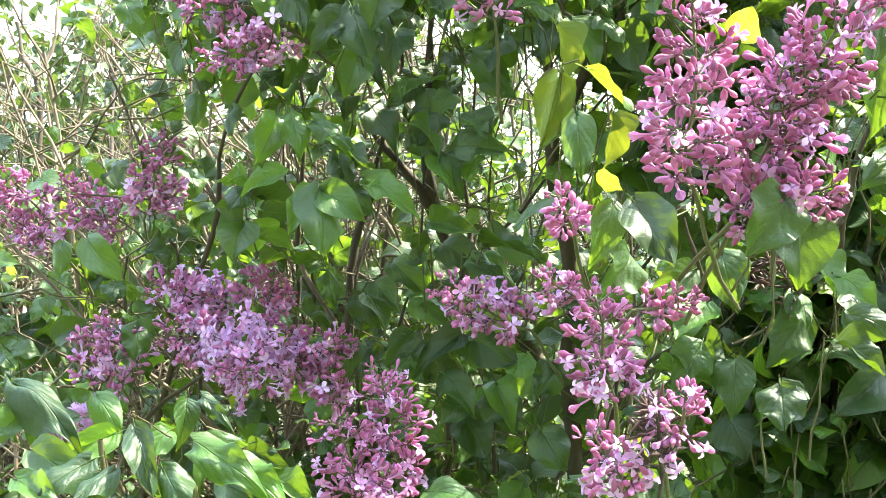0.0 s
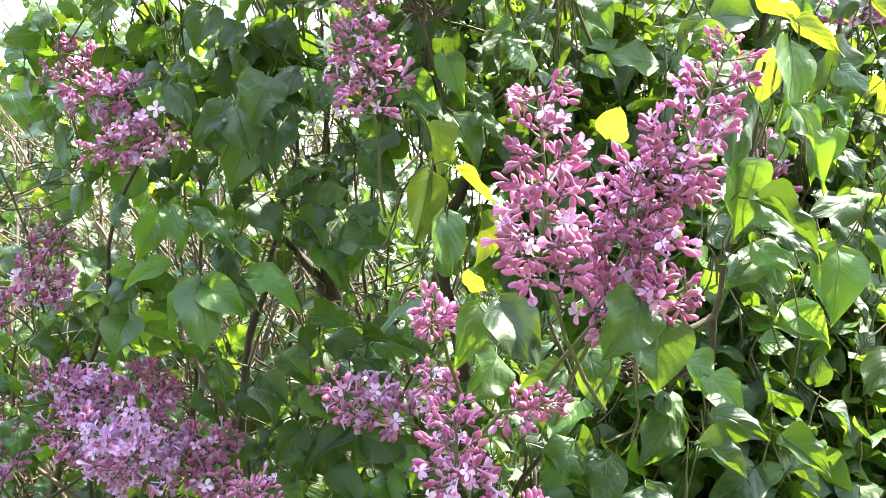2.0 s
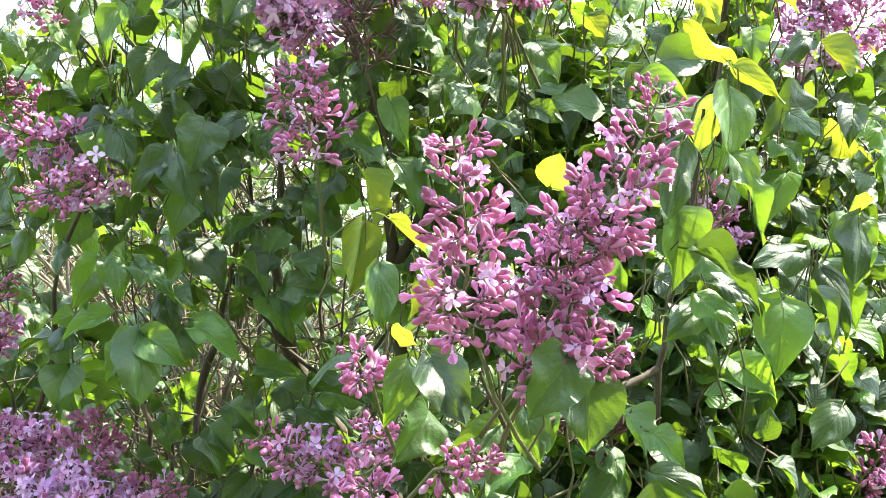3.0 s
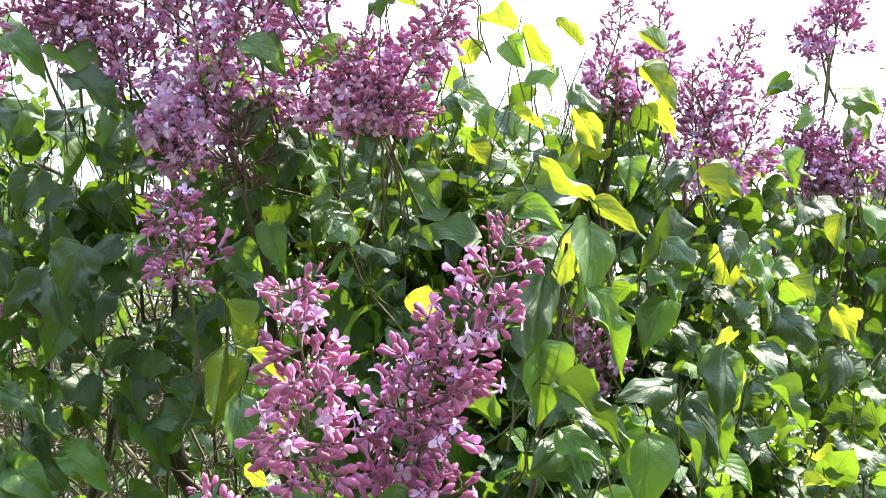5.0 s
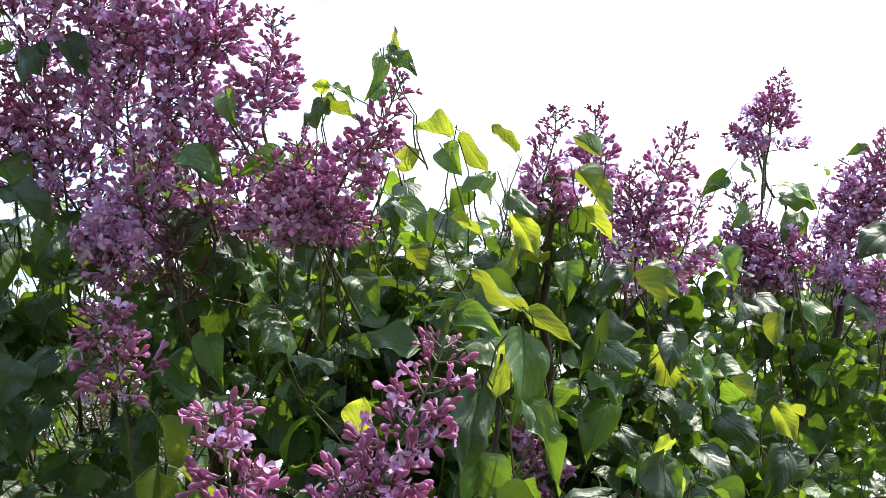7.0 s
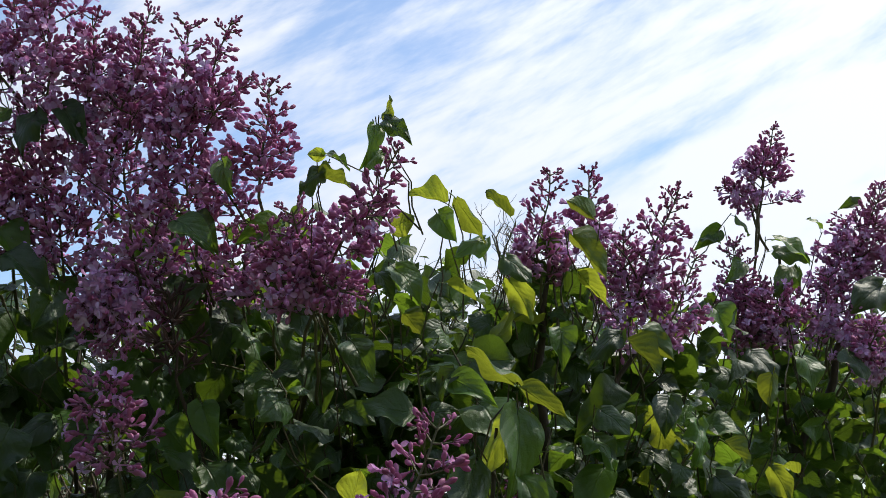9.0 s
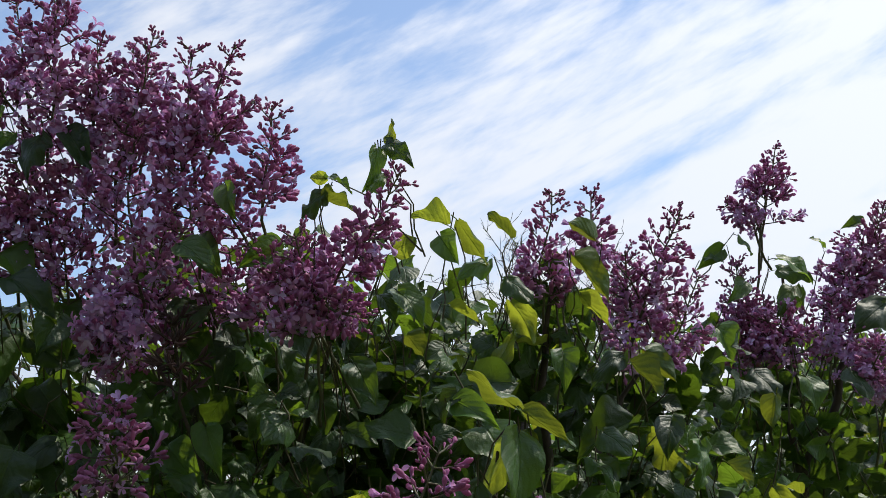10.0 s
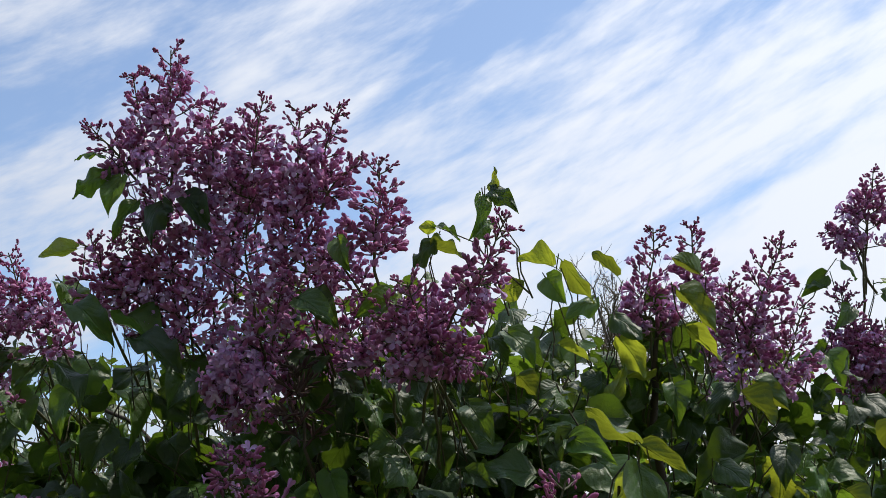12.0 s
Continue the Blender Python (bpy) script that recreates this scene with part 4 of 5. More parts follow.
main.leaf((0.410, 1.060, 1.698), (0.397, 1.030, 1.627), 0.038)
main.leaf((0.408, 1.080, 1.641), (0.412, 1.060, 1.571), 0.048)
main.leaf((0.445, 1.040, 1.687), (0.480, 1.000, 1.621), 0.024)
main.leaf((0.439, 1.120, 1.607), (0.494, 1.080, 1.563), 0.033)
main.leaf((0.409, 1.120, 1.554), (0.455, 1.080, 1.528), 0.038)
main.leaf((0.505, 1.100, 1.564), (0.500, 1.070, 1.500), 0.052)
main.leaf((0.578, 1.120, 1.642), (0.573, 1.100, 1.576), 0.042)
main.leaf((0.548, 1.130, 1.595), (0.573, 1.100, 1.540), 0.031)
main.leaf((0.562, 1.300, 1.768), (0.590, 1.280, 1.741), 0.038)
main.leaf((0.520, 1.300, 1.856), (0.522, 1.280, 1.813), 0.033)
main.leaf((0.595, 1.300, 1.843), (0.627, 1.270, 1.806), 0.029, True)
main.leaf((0.349, 1.350, 1.883), (0.369, 1.330, 1.859), 0.033, True)
main.leaf((0.448, 1.300, 1.843), (0.469, 1.300, 1.883), 0.026, True)
main.leaf((0.248, 1.350, 1.818), (0.265, 1.320, 1.768), 0.036)
main.leaf((0.135, 1.380, 1.896), (0.162, 1.350, 1.837), 0.040)
main.leaf((0.133, 1.300, 1.776), (0.154, 1.270, 1.728), 0.035)
main.leaf((0.083, 1.340, 1.827), (0.063, 1.310, 1.771), 0.040)
main.leaf((0.286, 1.300, 1.771), (0.321, 1.280, 1.753), 0.029)
main.leaf((0.586, 1.300, 1.854), (0.545, 1.280, 1.824), 0.028)
main.leaf((0.577, 1.150, 1.542), (0.602, 1.120, 1.525), 0.033)
main.leaf((0.403, 1.200, 1.472), (0.447, 1.170, 1.459), 0.035)
main.leaf((0.495, 1.200, 1.474), (0.473, 1.170, 1.444), 0.038)
main.leaf((0.575, 1.160, 1.468), (0.546, 1.130, 1.434), 0.037)
main.leaf((0.451, 1.200, 1.495), (0.515, 1.150, 1.483), 0.034)
main.leaf((0.400, 1.100, 1.414), (0.433, 1.060, 1.403), 0.035)
main.leaf((0.394, 1.300, 2.001), (0.352, 1.280, 2.007), 0.027, True)
main.leaf((0.409, 1.300, 2.003), (0.438, 1.280, 1.956), 0.024, True)
main.leaf((0.469, 1.320, 1.991), (0.438, 1.300, 2.011), 0.017, True)
main.leaf((0.570, 1.350, 1.998), (0.536, 1.330, 2.015), 0.024, True)
main.leaf((0.334, 1.300, 1.970), (0.361, 1.280, 1.980), 0.030, True)
main.leaf((0.387, 1.300, 1.987), (0.406, 1.280, 1.953), 0.033)
main.leaf((0.329, 1.220, 2.070), (0.334, 1.220, 2.098), 0.016, True)
main.leaf((0.328, 1.220, 2.071), (0.354, 1.200, 2.048), 0.024)
main.leaf((0.317, 1.220, 2.063), (0.312, 1.200, 2.013), 0.021)
main.leaf((0.327, 1.220, 2.035), (0.303, 1.200, 2.011), 0.024)
main.leaf((0.264, 1.230, 2.033), (0.247, 1.220, 2.030), 0.016, True)
main.leaf((0.263, 1.230, 2.033), (0.295, 1.210, 2.022), 0.011)
main.leaf((0.263, 1.230, 2.021), (0.236, 1.210, 1.980), 0.019)
main.leaf((0.258, 1.230, 2.009), (0.296, 1.210, 1.996), 0.021, True)
main.leaf((0.155, 1.240, 2.028), (0.165, 1.220, 1.987), 0.025)
main.leaf((-0.119, 1.300, 2.141), (-0.135, 1.280, 2.094), 0.033)
main.leaf((-0.138, 1.300, 2.151), (-0.173, 1.280, 2.113), 0.029)
main.leaf((-0.142, 1.300, 2.171), (-0.171, 1.280, 2.174), 0.019)
main.leaf((-0.170, 1.300, 2.054), (-0.213, 1.280, 2.043), 0.021, True)
main.leaf((-0.069, 1.300, 2.107), (-0.083, 1.270, 2.060), 0.039)
main.leaf((-0.099, 1.300, 2.108), (-0.126, 1.280, 2.065), 0.020)
main.leaf((-0.038, 1.300, 2.111), (0.002, 1.270, 2.060), 0.034)
main.leaf((0.547, 1.360, 1.977), (0.590, 1.330, 1.926), 0.034, True)
main.leaf((0.552, 1.360, 1.932), (0.586, 1.330, 1.890), 0.032, True)
main.leaf((0.469, 1.340, 1.921), (0.497, 1.310, 1.874), 0.031, True)
main.leaf((0.398, 1.320, 1.911), (0.436, 1.290, 1.884), 0.027, True)
main.leaf((0.633, 1.400, 1.872), (0.670, 1.370, 1.835), 0.030, True)
right.leaf((0.850, 1.820, 2.106), (0.810, 1.800, 2.073), 0.032)
main.leaf((0.441, 1.330, 1.967), (0.405, 1.300, 1.941), 0.028)
main.leaf((0.339, 1.300, 1.925), (0.369, 1.270, 1.885), 0.038)
main.leaf((0.320, 1.280, 1.915), (0.341, 1.270, 1.886), 0.019)
main.leaf((0.466, 1.340, 1.947), (0.493, 1.310, 1.912), 0.032)
main.leaf((0.263, 1.260, 1.875), (0.291, 1.220, 1.849), 0.026)
main.leaf((0.217, 1.240, 1.956), (0.177, 1.210, 1.935), 0.036)
main.leaf((0.110, 1.240, 1.962), (0.152, 1.210, 1.933), 0.036)
main.leaf((-0.169, 1.300, 1.984), (-0.110, 1.270, 1.941), 0.039)
main.leaf((-0.185, 1.300, 1.911), (-0.132, 1.270, 1.871), 0.044)
main.leaf((-0.093, 1.300, 1.940), (-0.024, 1.270, 1.904), 0.044)
main.leaf((-0.032, 1.300, 1.897), (-0.042, 1.270, 1.854), 0.041)
right.leaf((0.815, 1.800, 2.085), (0.847, 1.800, 2.094), 0.030)
right.leaf((0.872, 1.800, 2.122), (0.897, 1.800, 2.094), 0.027)
right.leaf((0.938, 1.820, 2.072), (0.994, 1.800, 2.062), 0.036)
right.leaf((1.014, 1.820, 2.109), (0.995, 1.800, 2.127), 0.027)
right.leaf((1.082, 1.820, 2.147), (1.046, 1.800, 2.146), 0.023)
right.leaf((0.964, 1.820, 2.007), (0.974, 1.800, 2.040), 0.027)
main.leaf((0.554, 1.350, 1.744), (0.581, 1.300, 1.710), 0.042)
main.leaf((0.399, 1.260, 1.797), (0.438, 1.220, 1.774), 0.034)
main.leaf((0.274, 1.260, 1.875), (0.287, 1.240, 1.853), 0.024)
main.leaf((-0.195, 1.380, 1.754), (-0.161, 1.350, 1.710), 0.035)
main.leaf((-0.228, 1.400, 1.750), (-0.207, 1.370, 1.704), 0.033)
main.leaf((-0.208, 1.400, 1.773), (-0.164, 1.370, 1.771), 0.023)
main.leaf((-0.105, 1.360, 1.752), (-0.109, 1.330, 1.787), 0.028)
main.leaf((-0.038, 1.340, 1.764), (-0.070, 1.310, 1.735), 0.038)
main.leaf((-0.021, 1.360, 1.753), (0.000, 1.330, 1.719), 0.031)
main.leaf((-0.157, 1.360, 1.586), (-0.104, 1.330, 1.565), 0.035)
main.leaf((-0.137, 1.360, 1.569), (-0.075, 1.330, 1.546), 0.031)
main.leaf((-0.132, 1.380, 1.560), (-0.112, 1.350, 1.517), 0.035)
main.leaf((-0.231, 1.400, 1.594), (-0.228, 1.370, 1.550), 0.035)
main.leaf((-0.202, 1.400, 1.539), (-0.252, 1.370, 1.516), 0.032)
main.leaf((-0.164, 1.380, 1.514), (-0.180, 1.350, 1.472), 0.041)
main.leaf((-0.125, 1.370, 1.520), (-0.081, 1.340, 1.492), 0.041)
main.leaf((-0.101, 1.380, 1.534), (-0.039, 1.350, 1.521), 0.034)
main.leaf((-0.052, 1.400, 1.589), (-0.004, 1.370, 1.561), 0.035)
main.leaf((-0.014, 1.380, 1.562), (0.013, 1.350, 1.528), 0.041)
main.leaf((0.009, 1.360, 1.570), (0.073, 1.330, 1.576), 0.037)
main.leaf((0.022, 1.360, 1.602), (0.053, 1.330, 1.590), 0.030)
main.leaf((0.033, 1.380, 1.560), (0.026, 1.350, 1.531), 0.034)
main.leaf((-0.015, 1.360, 1.483), (0.043, 1.330, 1.478), 0.034)
main.leaf((-0.013, 1.484, 1.452), (0.043, 1.451, 1.425), 0.046)
main.leaf((-0.082, 1.506, 1.426), (-0.030, 1.473, 1.392), 0.039)
main.leaf((0.026, 1.462, 1.440), (0.088, 1.429, 1.420), 0.043)
main.leaf((0.078, 1.280, 1.508), (0.113, 1.250, 1.465), 0.038)
main.leaf((0.066, 1.418, 1.458), (0.119, 1.384, 1.456), 0.036)
main.leaf((0.071, 1.360, 1.781), (0.100, 1.330, 1.790), 0.027)
main.leaf((0.124, 1.340, 1.779), (0.141, 1.310, 1.737), 0.033)
main.leaf((0.141, 1.300, 1.709), (0.175, 1.270, 1.658), 0.045)
main.leaf((0.172, 1.300, 1.714), (0.201, 1.270, 1.683), 0.033)
main.leaf((0.096, 1.300, 1.727), (0.139, 1.270, 1.714), 0.026)
main.leaf((0.164, 1.320, 1.744), (0.187, 1.290, 1.718), 0.027)
main.leaf((0.201, 1.340, 1.799), (0.196, 1.310, 1.758), 0.029)
left.leaf((-0.355, 1.460, 1.701), (-0.350, 1.430, 1.658), 0.033)
left.leaf((-0.331, 1.460, 1.637), (-0.327, 1.430, 1.594), 0.030)
left.leaf((-0.287, 1.460, 1.622), (-0.283, 1.430, 1.585), 0.030)
left.leaf((-0.439, 1.480, 1.761), (-0.413, 1.450, 1.717), 0.037)
main.leaf((0.042, 1.400, 1.659), (0.073, 1.370, 1.633), 0.033)
main.leaf((-0.001, 1.420, 1.639), (-0.023, 1.390, 1.608), 0.034)
main.leaf((-0.086, 1.420, 1.693), (-0.092, 1.390, 1.649), 0.032)
main.leaf((-0.051, 1.506, 1.383), (-0.002, 1.473, 1.352), 0.043)
main.leaf((-0.003, 1.484, 1.337), (0.045, 1.451, 1.315), 0.044)
main.leaf((-0.137, 1.528, 1.379), (-0.100, 1.495, 1.347), 0.039)
main.leaf((0.039, 1.484, 1.388), (0.072, 1.451, 1.344), 0.044)
main.leaf((-0.131, 1.506, 1.322), (-0.144, 1.473, 1.285), 0.042)
main.leaf((-0.060, 1.484, 1.307), (-0.025, 1.451, 1.278), 0.044)
main.leaf((-0.209, 1.360, 2.030), (-0.160, 1.330, 1.977), 0.042)
main.leaf((-0.115, 1.330, 1.975), (-0.063, 1.300, 1.938), 0.058)
main.leaf((-0.050, 1.360, 1.925), (-0.030, 1.330, 1.868), 0.054)
main.leaf((-0.176, 1.400, 1.937), (-0.198, 1.370, 1.890), 0.055)
main.leaf((-0.142, 1.400, 1.899), (-0.098, 1.370, 1.845), 0.058)
main.leaf((-0.211, 1.420, 1.906), (-0.224, 1.390, 1.853), 0.049)
main.leaf((-0.309, 1.460, 1.917), (-0.269, 1.430, 1.853), 0.050)
main.leaf((-0.095, 1.400, 1.890), (-0.044, 1.370, 1.856), 0.046)
main.leaf((-0.265, 1.440, 1.949), (-0.286, 1.410, 1.908), 0.043)
main.leaf((-0.165, 1.420, 1.854), (-0.179, 1.390, 1.803), 0.049)
main.leaf((-0.301, 1.450, 1.967), (-0.315, 1.420, 1.933), 0.043)
main.leaf((-0.112, 1.380, 1.922), (-0.135, 1.350, 1.891), 0.048)
main.leaf((0.058, 1.340, 1.820), (0.097, 1.310, 1.771), 0.046)
main.leaf((-0.086, 1.420, 1.837), (-0.048, 1.390, 1.791), 0.042)
main.leaf((0.098, 1.340, 1.878), (0.142, 1.310, 1.826), 0.044)
main.leaf((0.165, 1.340, 1.868), (0.200, 1.310, 1.823), 0.040)
main.leaf((0.288, 1.120, 1.465), (0.301, 1.090, 1.426), 0.040)
main.leaf((0.363, 1.120, 1.409), (0.334, 1.090, 1.370), 0.044)
main.leaf((0.399, 1.140, 1.387), (0.437, 1.110, 1.371), 0.051)
main.leaf((0.411, 1.140, 1.334), (0.435, 1.110, 1.308), 0.047)
main.leaf((0.255, 1.120, 1.379), (0.293, 1.090, 1.342), 0.051)
main.leaf((0.381, 1.150, 1.363), (0.366, 1.120, 1.324), 0.045)
main.leaf((0.302, 1.140, 1.307), (0.319, 1.110, 1.279), 0.047)
main.leaf((0.407, 1.140, 1.430), (0.433, 1.110, 1.397), 0.045)
main.leaf((0.277, 1.140, 1.415), (0.246, 1.110, 1.383), 0.043)
main.leaf((0.367, 1.100, 1.463), (0.390, 1.070, 1.435), 0.043)
main.leaf((0.360, 1.140, 1.288), (0.391, 1.110, 1.264), 0.045)
main.leaf((0.246, 1.180, 1.320), (0.272, 1.150, 1.282), 0.041)
main.leaf((0.434, 1.140, 1.281), (0.407, 1.110, 1.249), 0.045)
main.leaf((0.031, 1.462, 1.334), (0.090, 1.429, 1.311), 0.051)
main.leaf((-0.035, 1.484, 1.328), (-0.001, 1.451, 1.269), 0.051)
main.leaf((0.056, 1.440, 1.274), (0.093, 1.406, 1.233), 0.057)
main.leaf((0.020, 1.462, 1.233), (0.059, 1.429, 1.191), 0.056)
main.leaf((-0.085, 1.484, 1.268), (-0.043, 1.451, 1.231), 0.051)
main.leaf((0.120, 1.418, 1.231), (0.149, 1.384, 1.191), 0.053)
main.leaf((0.139, 1.440, 1.312), (0.112, 1.406, 1.275), 0.047)
main.leaf((-0.114, 1.506, 1.382), (-0.079, 1.473, 1.350), 0.044)
main.leaf((0.572, 1.130, 1.643), (0.575, 1.100, 1.578), 0.042)
main.leaf((0.576, 1.140, 1.643), (0.599, 1.110, 1.588), 0.025, True)
main.leaf((0.571, 1.120, 1.647), (0.583, 1.090, 1.659), 0.014, True)
main.leaf((0.557, 1.350, 1.742), (0.580, 1.320, 1.710), 0.037)
main.leaf((0.570, 1.350, 1.707), (0.533, 1.320, 1.654), 0.047)
main.leaf((0.584, 1.360, 1.683), (0.602, 1.330, 1.650), 0.031)
main.leaf((0.528, 1.120, 1.611), (0.477, 1.090, 1.599), 0.036)
main.leaf((0.421, 1.050, 1.604), (0.479, 1.020, 1.564), 0.031)
main.leaf((0.428, 1.080, 1.567), (0.460, 1.050, 1.547), 0.033)
main.leaf((0.537, 1.200, 1.601), (0.548, 1.170, 1.564), 0.036)
main.leaf((0.559, 1.150, 1.602), (0.584, 1.120, 1.545), 0.040)
main.leaf((0.691, 1.400, 1.766), (0.688, 1.370, 1.710), 0.041)
main.leaf((0.709, 1.400, 1.701), (0.746, 1.370, 1.659), 0.046)
main.leaf((0.669, 1.350, 1.659), (0.693, 1.320, 1.627), 0.047)
main.leaf((0.668, 1.300, 1.615), (0.708, 1.270, 1.568), 0.038)
main.leaf((0.791, 1.450, 1.713), (0.814, 1.420, 1.670), 0.029, True)
main.leaf((0.723, 1.400, 1.740), (0.747, 1.370, 1.711), 0.021, True)
main.leaf((0.813, 1.500, 1.661), (0.787, 1.470, 1.604), 0.041)
main.leaf((0.659, 1.400, 1.792), (0.644, 1.370, 1.747), 0.035)
main.leaf((0.647, 1.410, 1.767), (0.654, 1.380, 1.722), 0.031, True)
main.leaf((0.602, 1.350, 1.784), (0.534, 1.320, 1.752), 0.044)
main.leaf((0.800, 1.450, 1.825), (0.795, 1.420, 1.783), 0.029, True)
main.leaf((0.492, 1.330, 1.704), (0.506, 1.300, 1.666), 0.039)
main.leaf((0.410, 1.300, 1.724), (0.397, 1.270, 1.674), 0.038)
main.leaf((0.300, 1.330, 1.688), (0.279, 1.300, 1.644), 0.042)
main.leaf((0.235, 1.360, 1.727), (0.202, 1.330, 1.693), 0.043)
main.leaf((0.127, 1.360, 1.726), (0.104, 1.330, 1.679), 0.044)
main.leaf((0.061, 1.380, 1.701), (0.045, 1.350, 1.660), 0.045)
main.leaf((0.040, 1.360, 1.814), (0.012, 1.330, 1.777), 0.043)
main.leaf((0.166, 1.380, 1.807), (0.209, 1.350, 1.770), 0.041)
main.leaf((0.257, 1.380, 1.815), (0.298, 1.350, 1.778), 0.041)
main.leaf((0.348, 1.360, 1.787), (0.324, 1.330, 1.745), 0.040)
main.leaf((0.440, 1.100, 1.562), (0.400, 1.070, 1.530), 0.033)
main.leaf((0.440, 1.100, 1.566), (0.452, 1.070, 1.522), 0.023)
main.leaf((0.441, 1.080, 1.583), (0.479, 1.050, 1.568), 0.027)
main.leaf((0.472, 1.150, 1.510), (0.510, 1.120, 1.485), 0.034)
main.leaf((0.516, 1.300, 1.458), (0.498, 1.270, 1.421), 0.045)
main.leaf((0.387, 1.080, 1.448), (0.414, 1.050, 1.429), 0.031)
main.leaf((0.478, 1.200, 1.443), (0.515, 1.170, 1.411), 0.030)
main.leaf((0.430, 1.180, 1.427), (0.448, 1.150, 1.396), 0.032)
main.leaf((0.383, 1.030, 1.421), (0.423, 1.000, 1.410), 0.028)
main.leaf((0.367, 1.000, 1.399), (0.405, 0.970, 1.382), 0.030)
main.leaf((0.447, 1.050, 1.399), (0.484, 1.020, 1.375), 0.031)
main.leaf((0.632, 1.350, 1.451), (0.610, 1.320, 1.413), 0.040)
main.leaf((0.530, 1.100, 1.575), (0.557, 1.070, 1.538), 0.025)
main.leaf((0.570, 1.300, 1.424), (0.593, 1.270, 1.401), 0.032)
main.leaf((0.550, 1.250, 1.526), (0.576, 1.220, 1.499), 0.035)
main.leaf((0.353, 1.120, 1.431), (0.370, 1.090, 1.409), 0.028)
main.leaf((0.536, 1.280, 1.382), (0.563, 1.250, 1.353), 0.035)
main.leaf((0.195, 1.320, 1.880), (0.230, 1.290, 1.840), 0.039)
main.leaf((0.149, 1.340, 1.871), (0.143, 1.310, 1.827), 0.044)
main.leaf((0.256, 1.260, 1.877), (0.289, 1.230, 1.850), 0.027)
main.leaf((0.116, 1.320, 1.912), (0.095, 1.290, 1.877), 0.057)
main.leaf((0.111, 1.280, 1.976), (0.149, 1.250, 1.940), 0.042)
main.leaf((0.051, 1.360, 1.842), (0.036, 1.330, 1.800), 0.054)
main.leaf((0.103, 1.360, 1.835), (0.092, 1.330, 1.788), 0.054)
main.leaf((0.290, 1.320, 1.848), (0.316, 1.290, 1.807), 0.039)
main.leaf((0.238, 1.340, 1.839), (0.217, 1.310, 1.797), 0.042)
right.leaf((0.919, 1.760, 2.075), (0.970, 1.730, 2.048), 0.043)
right.leaf((0.864, 1.760, 2.039), (0.836, 1.730, 2.006), 0.031)
right.leaf((0.942, 1.760, 2.031), (0.904, 1.730, 1.998), 0.035)
right.leaf((1.063, 1.720, 1.996), (1.004, 1.690, 1.955), 0.059)
right.leaf((0.994, 1.700, 1.890), (1.011, 1.670, 1.846), 0.059)
right.leaf((0.788, 1.660, 1.950), (0.809, 1.630, 1.904), 0.049)
right.leaf((0.840, 1.660, 1.885), (0.868, 1.630, 1.841), 0.052)
right.leaf((0.920, 1.680, 1.880), (0.930, 1.650, 1.835), 0.050)
main.leaf((-0.068, 1.300, 1.751), (-0.078, 1.270, 1.699), 0.058)
main.leaf((-0.060, 1.360, 1.708), (-0.071, 1.330, 1.656), 0.054)
main.leaf((-0.001, 1.360, 1.760), (-0.021, 1.330, 1.723), 0.047)
main.leaf((-0.015, 1.400, 1.610), (-0.035, 1.370, 1.572), 0.043)
main.leaf((-0.098, 1.380, 1.621), (-0.054, 1.350, 1.584), 0.048)
main.leaf((0.081, 1.360, 1.761), (0.121, 1.330, 1.719), 0.047)
main.leaf((0.229, 1.340, 1.735), (0.259, 1.310, 1.695), 0.044)
main.leaf((0.265, 1.340, 1.773), (0.238, 1.310, 1.737), 0.046)
main.leaf((0.032, 1.400, 1.681), (0.073, 1.370, 1.642), 0.041)
main.leaf((-0.115, 1.400, 1.679), (-0.120, 1.370, 1.633), 0.048)
main.leaf((0.199, 1.360, 1.814), (0.173, 1.330, 1.771), 0.044)

# dry seed heads of last year
panicle(main, (0.36, 1.14, 1.42), (0.33, 1.10, 1.475), 0.075, 0.0, dry=True, name="seed_head", label="dry brown seed head of last year")
panicle(main, (0.11, 1.27, 1.80), (0.105, 1.25, 1.885), 0.05, 0.0, dry=True, name="seed_head", label="dry brown seed head of last year")

# a lone pale flower that has opened on a bare stalk
stray = Matrix.Translation((-0.205, 1.36, 1.717)) @ Matrix.Rotation(radians(80), 4, "X") @ Matrix.Scale(0.021, 4)
pale_heap = Heap()
pale_form = FLORETS[2]
pale_heap.add(pale_form[0], pale_form[1], np.stack([np.full(len(pale_form[2]), 1.3), pale_form[2][:, 1]], -1))
tagged(under(new("floret", pale_heap.mesh("floret", PETAL)), left.ob, stray), "lone whitish open flower")
tube(left.twigs, bend((-0.24, 1.42, 1.67), (-0.205, 1.36, 1.717), 5, 0.05, 4), np.linspace(0.0014, 0.0008, 5), 4)

# leafy shoots that fill the bushes


def top_of(x):
    return float(np.interp(x, (-0.6, -0.40, -0.30, 0.15, 0.30, 0.42, 0.55, 0.70, 0.85, 1.1, 1.5), (1.6, 2.0, 2.05, 2.05, 2.05, 2.06, 2.04, 2.00, 1.98, 2.03, 1.98)))


def front_of(x, z):
    y = float(np.interp(x, (-0.6, -0.25, 0.1, 0.45, 0.6, 0.8, 1.0), (1.62, 1.42, 1.34, 1.32, 1.38, 1.5, 1.75)))
    slope = float(np.interp(x, (0.1, 0.38, 0.5, 0.75, 0.95), (0.0, 0.29, 0.32, 0.31, 0.12)))
    high = 0.07 * max(0, min(1, (z - 1.7) / 0.15)) * (x > 0.15)
    return y + high - 0.75 * slope * max(0, min(1.3, (1.85 - z) / 0.5))


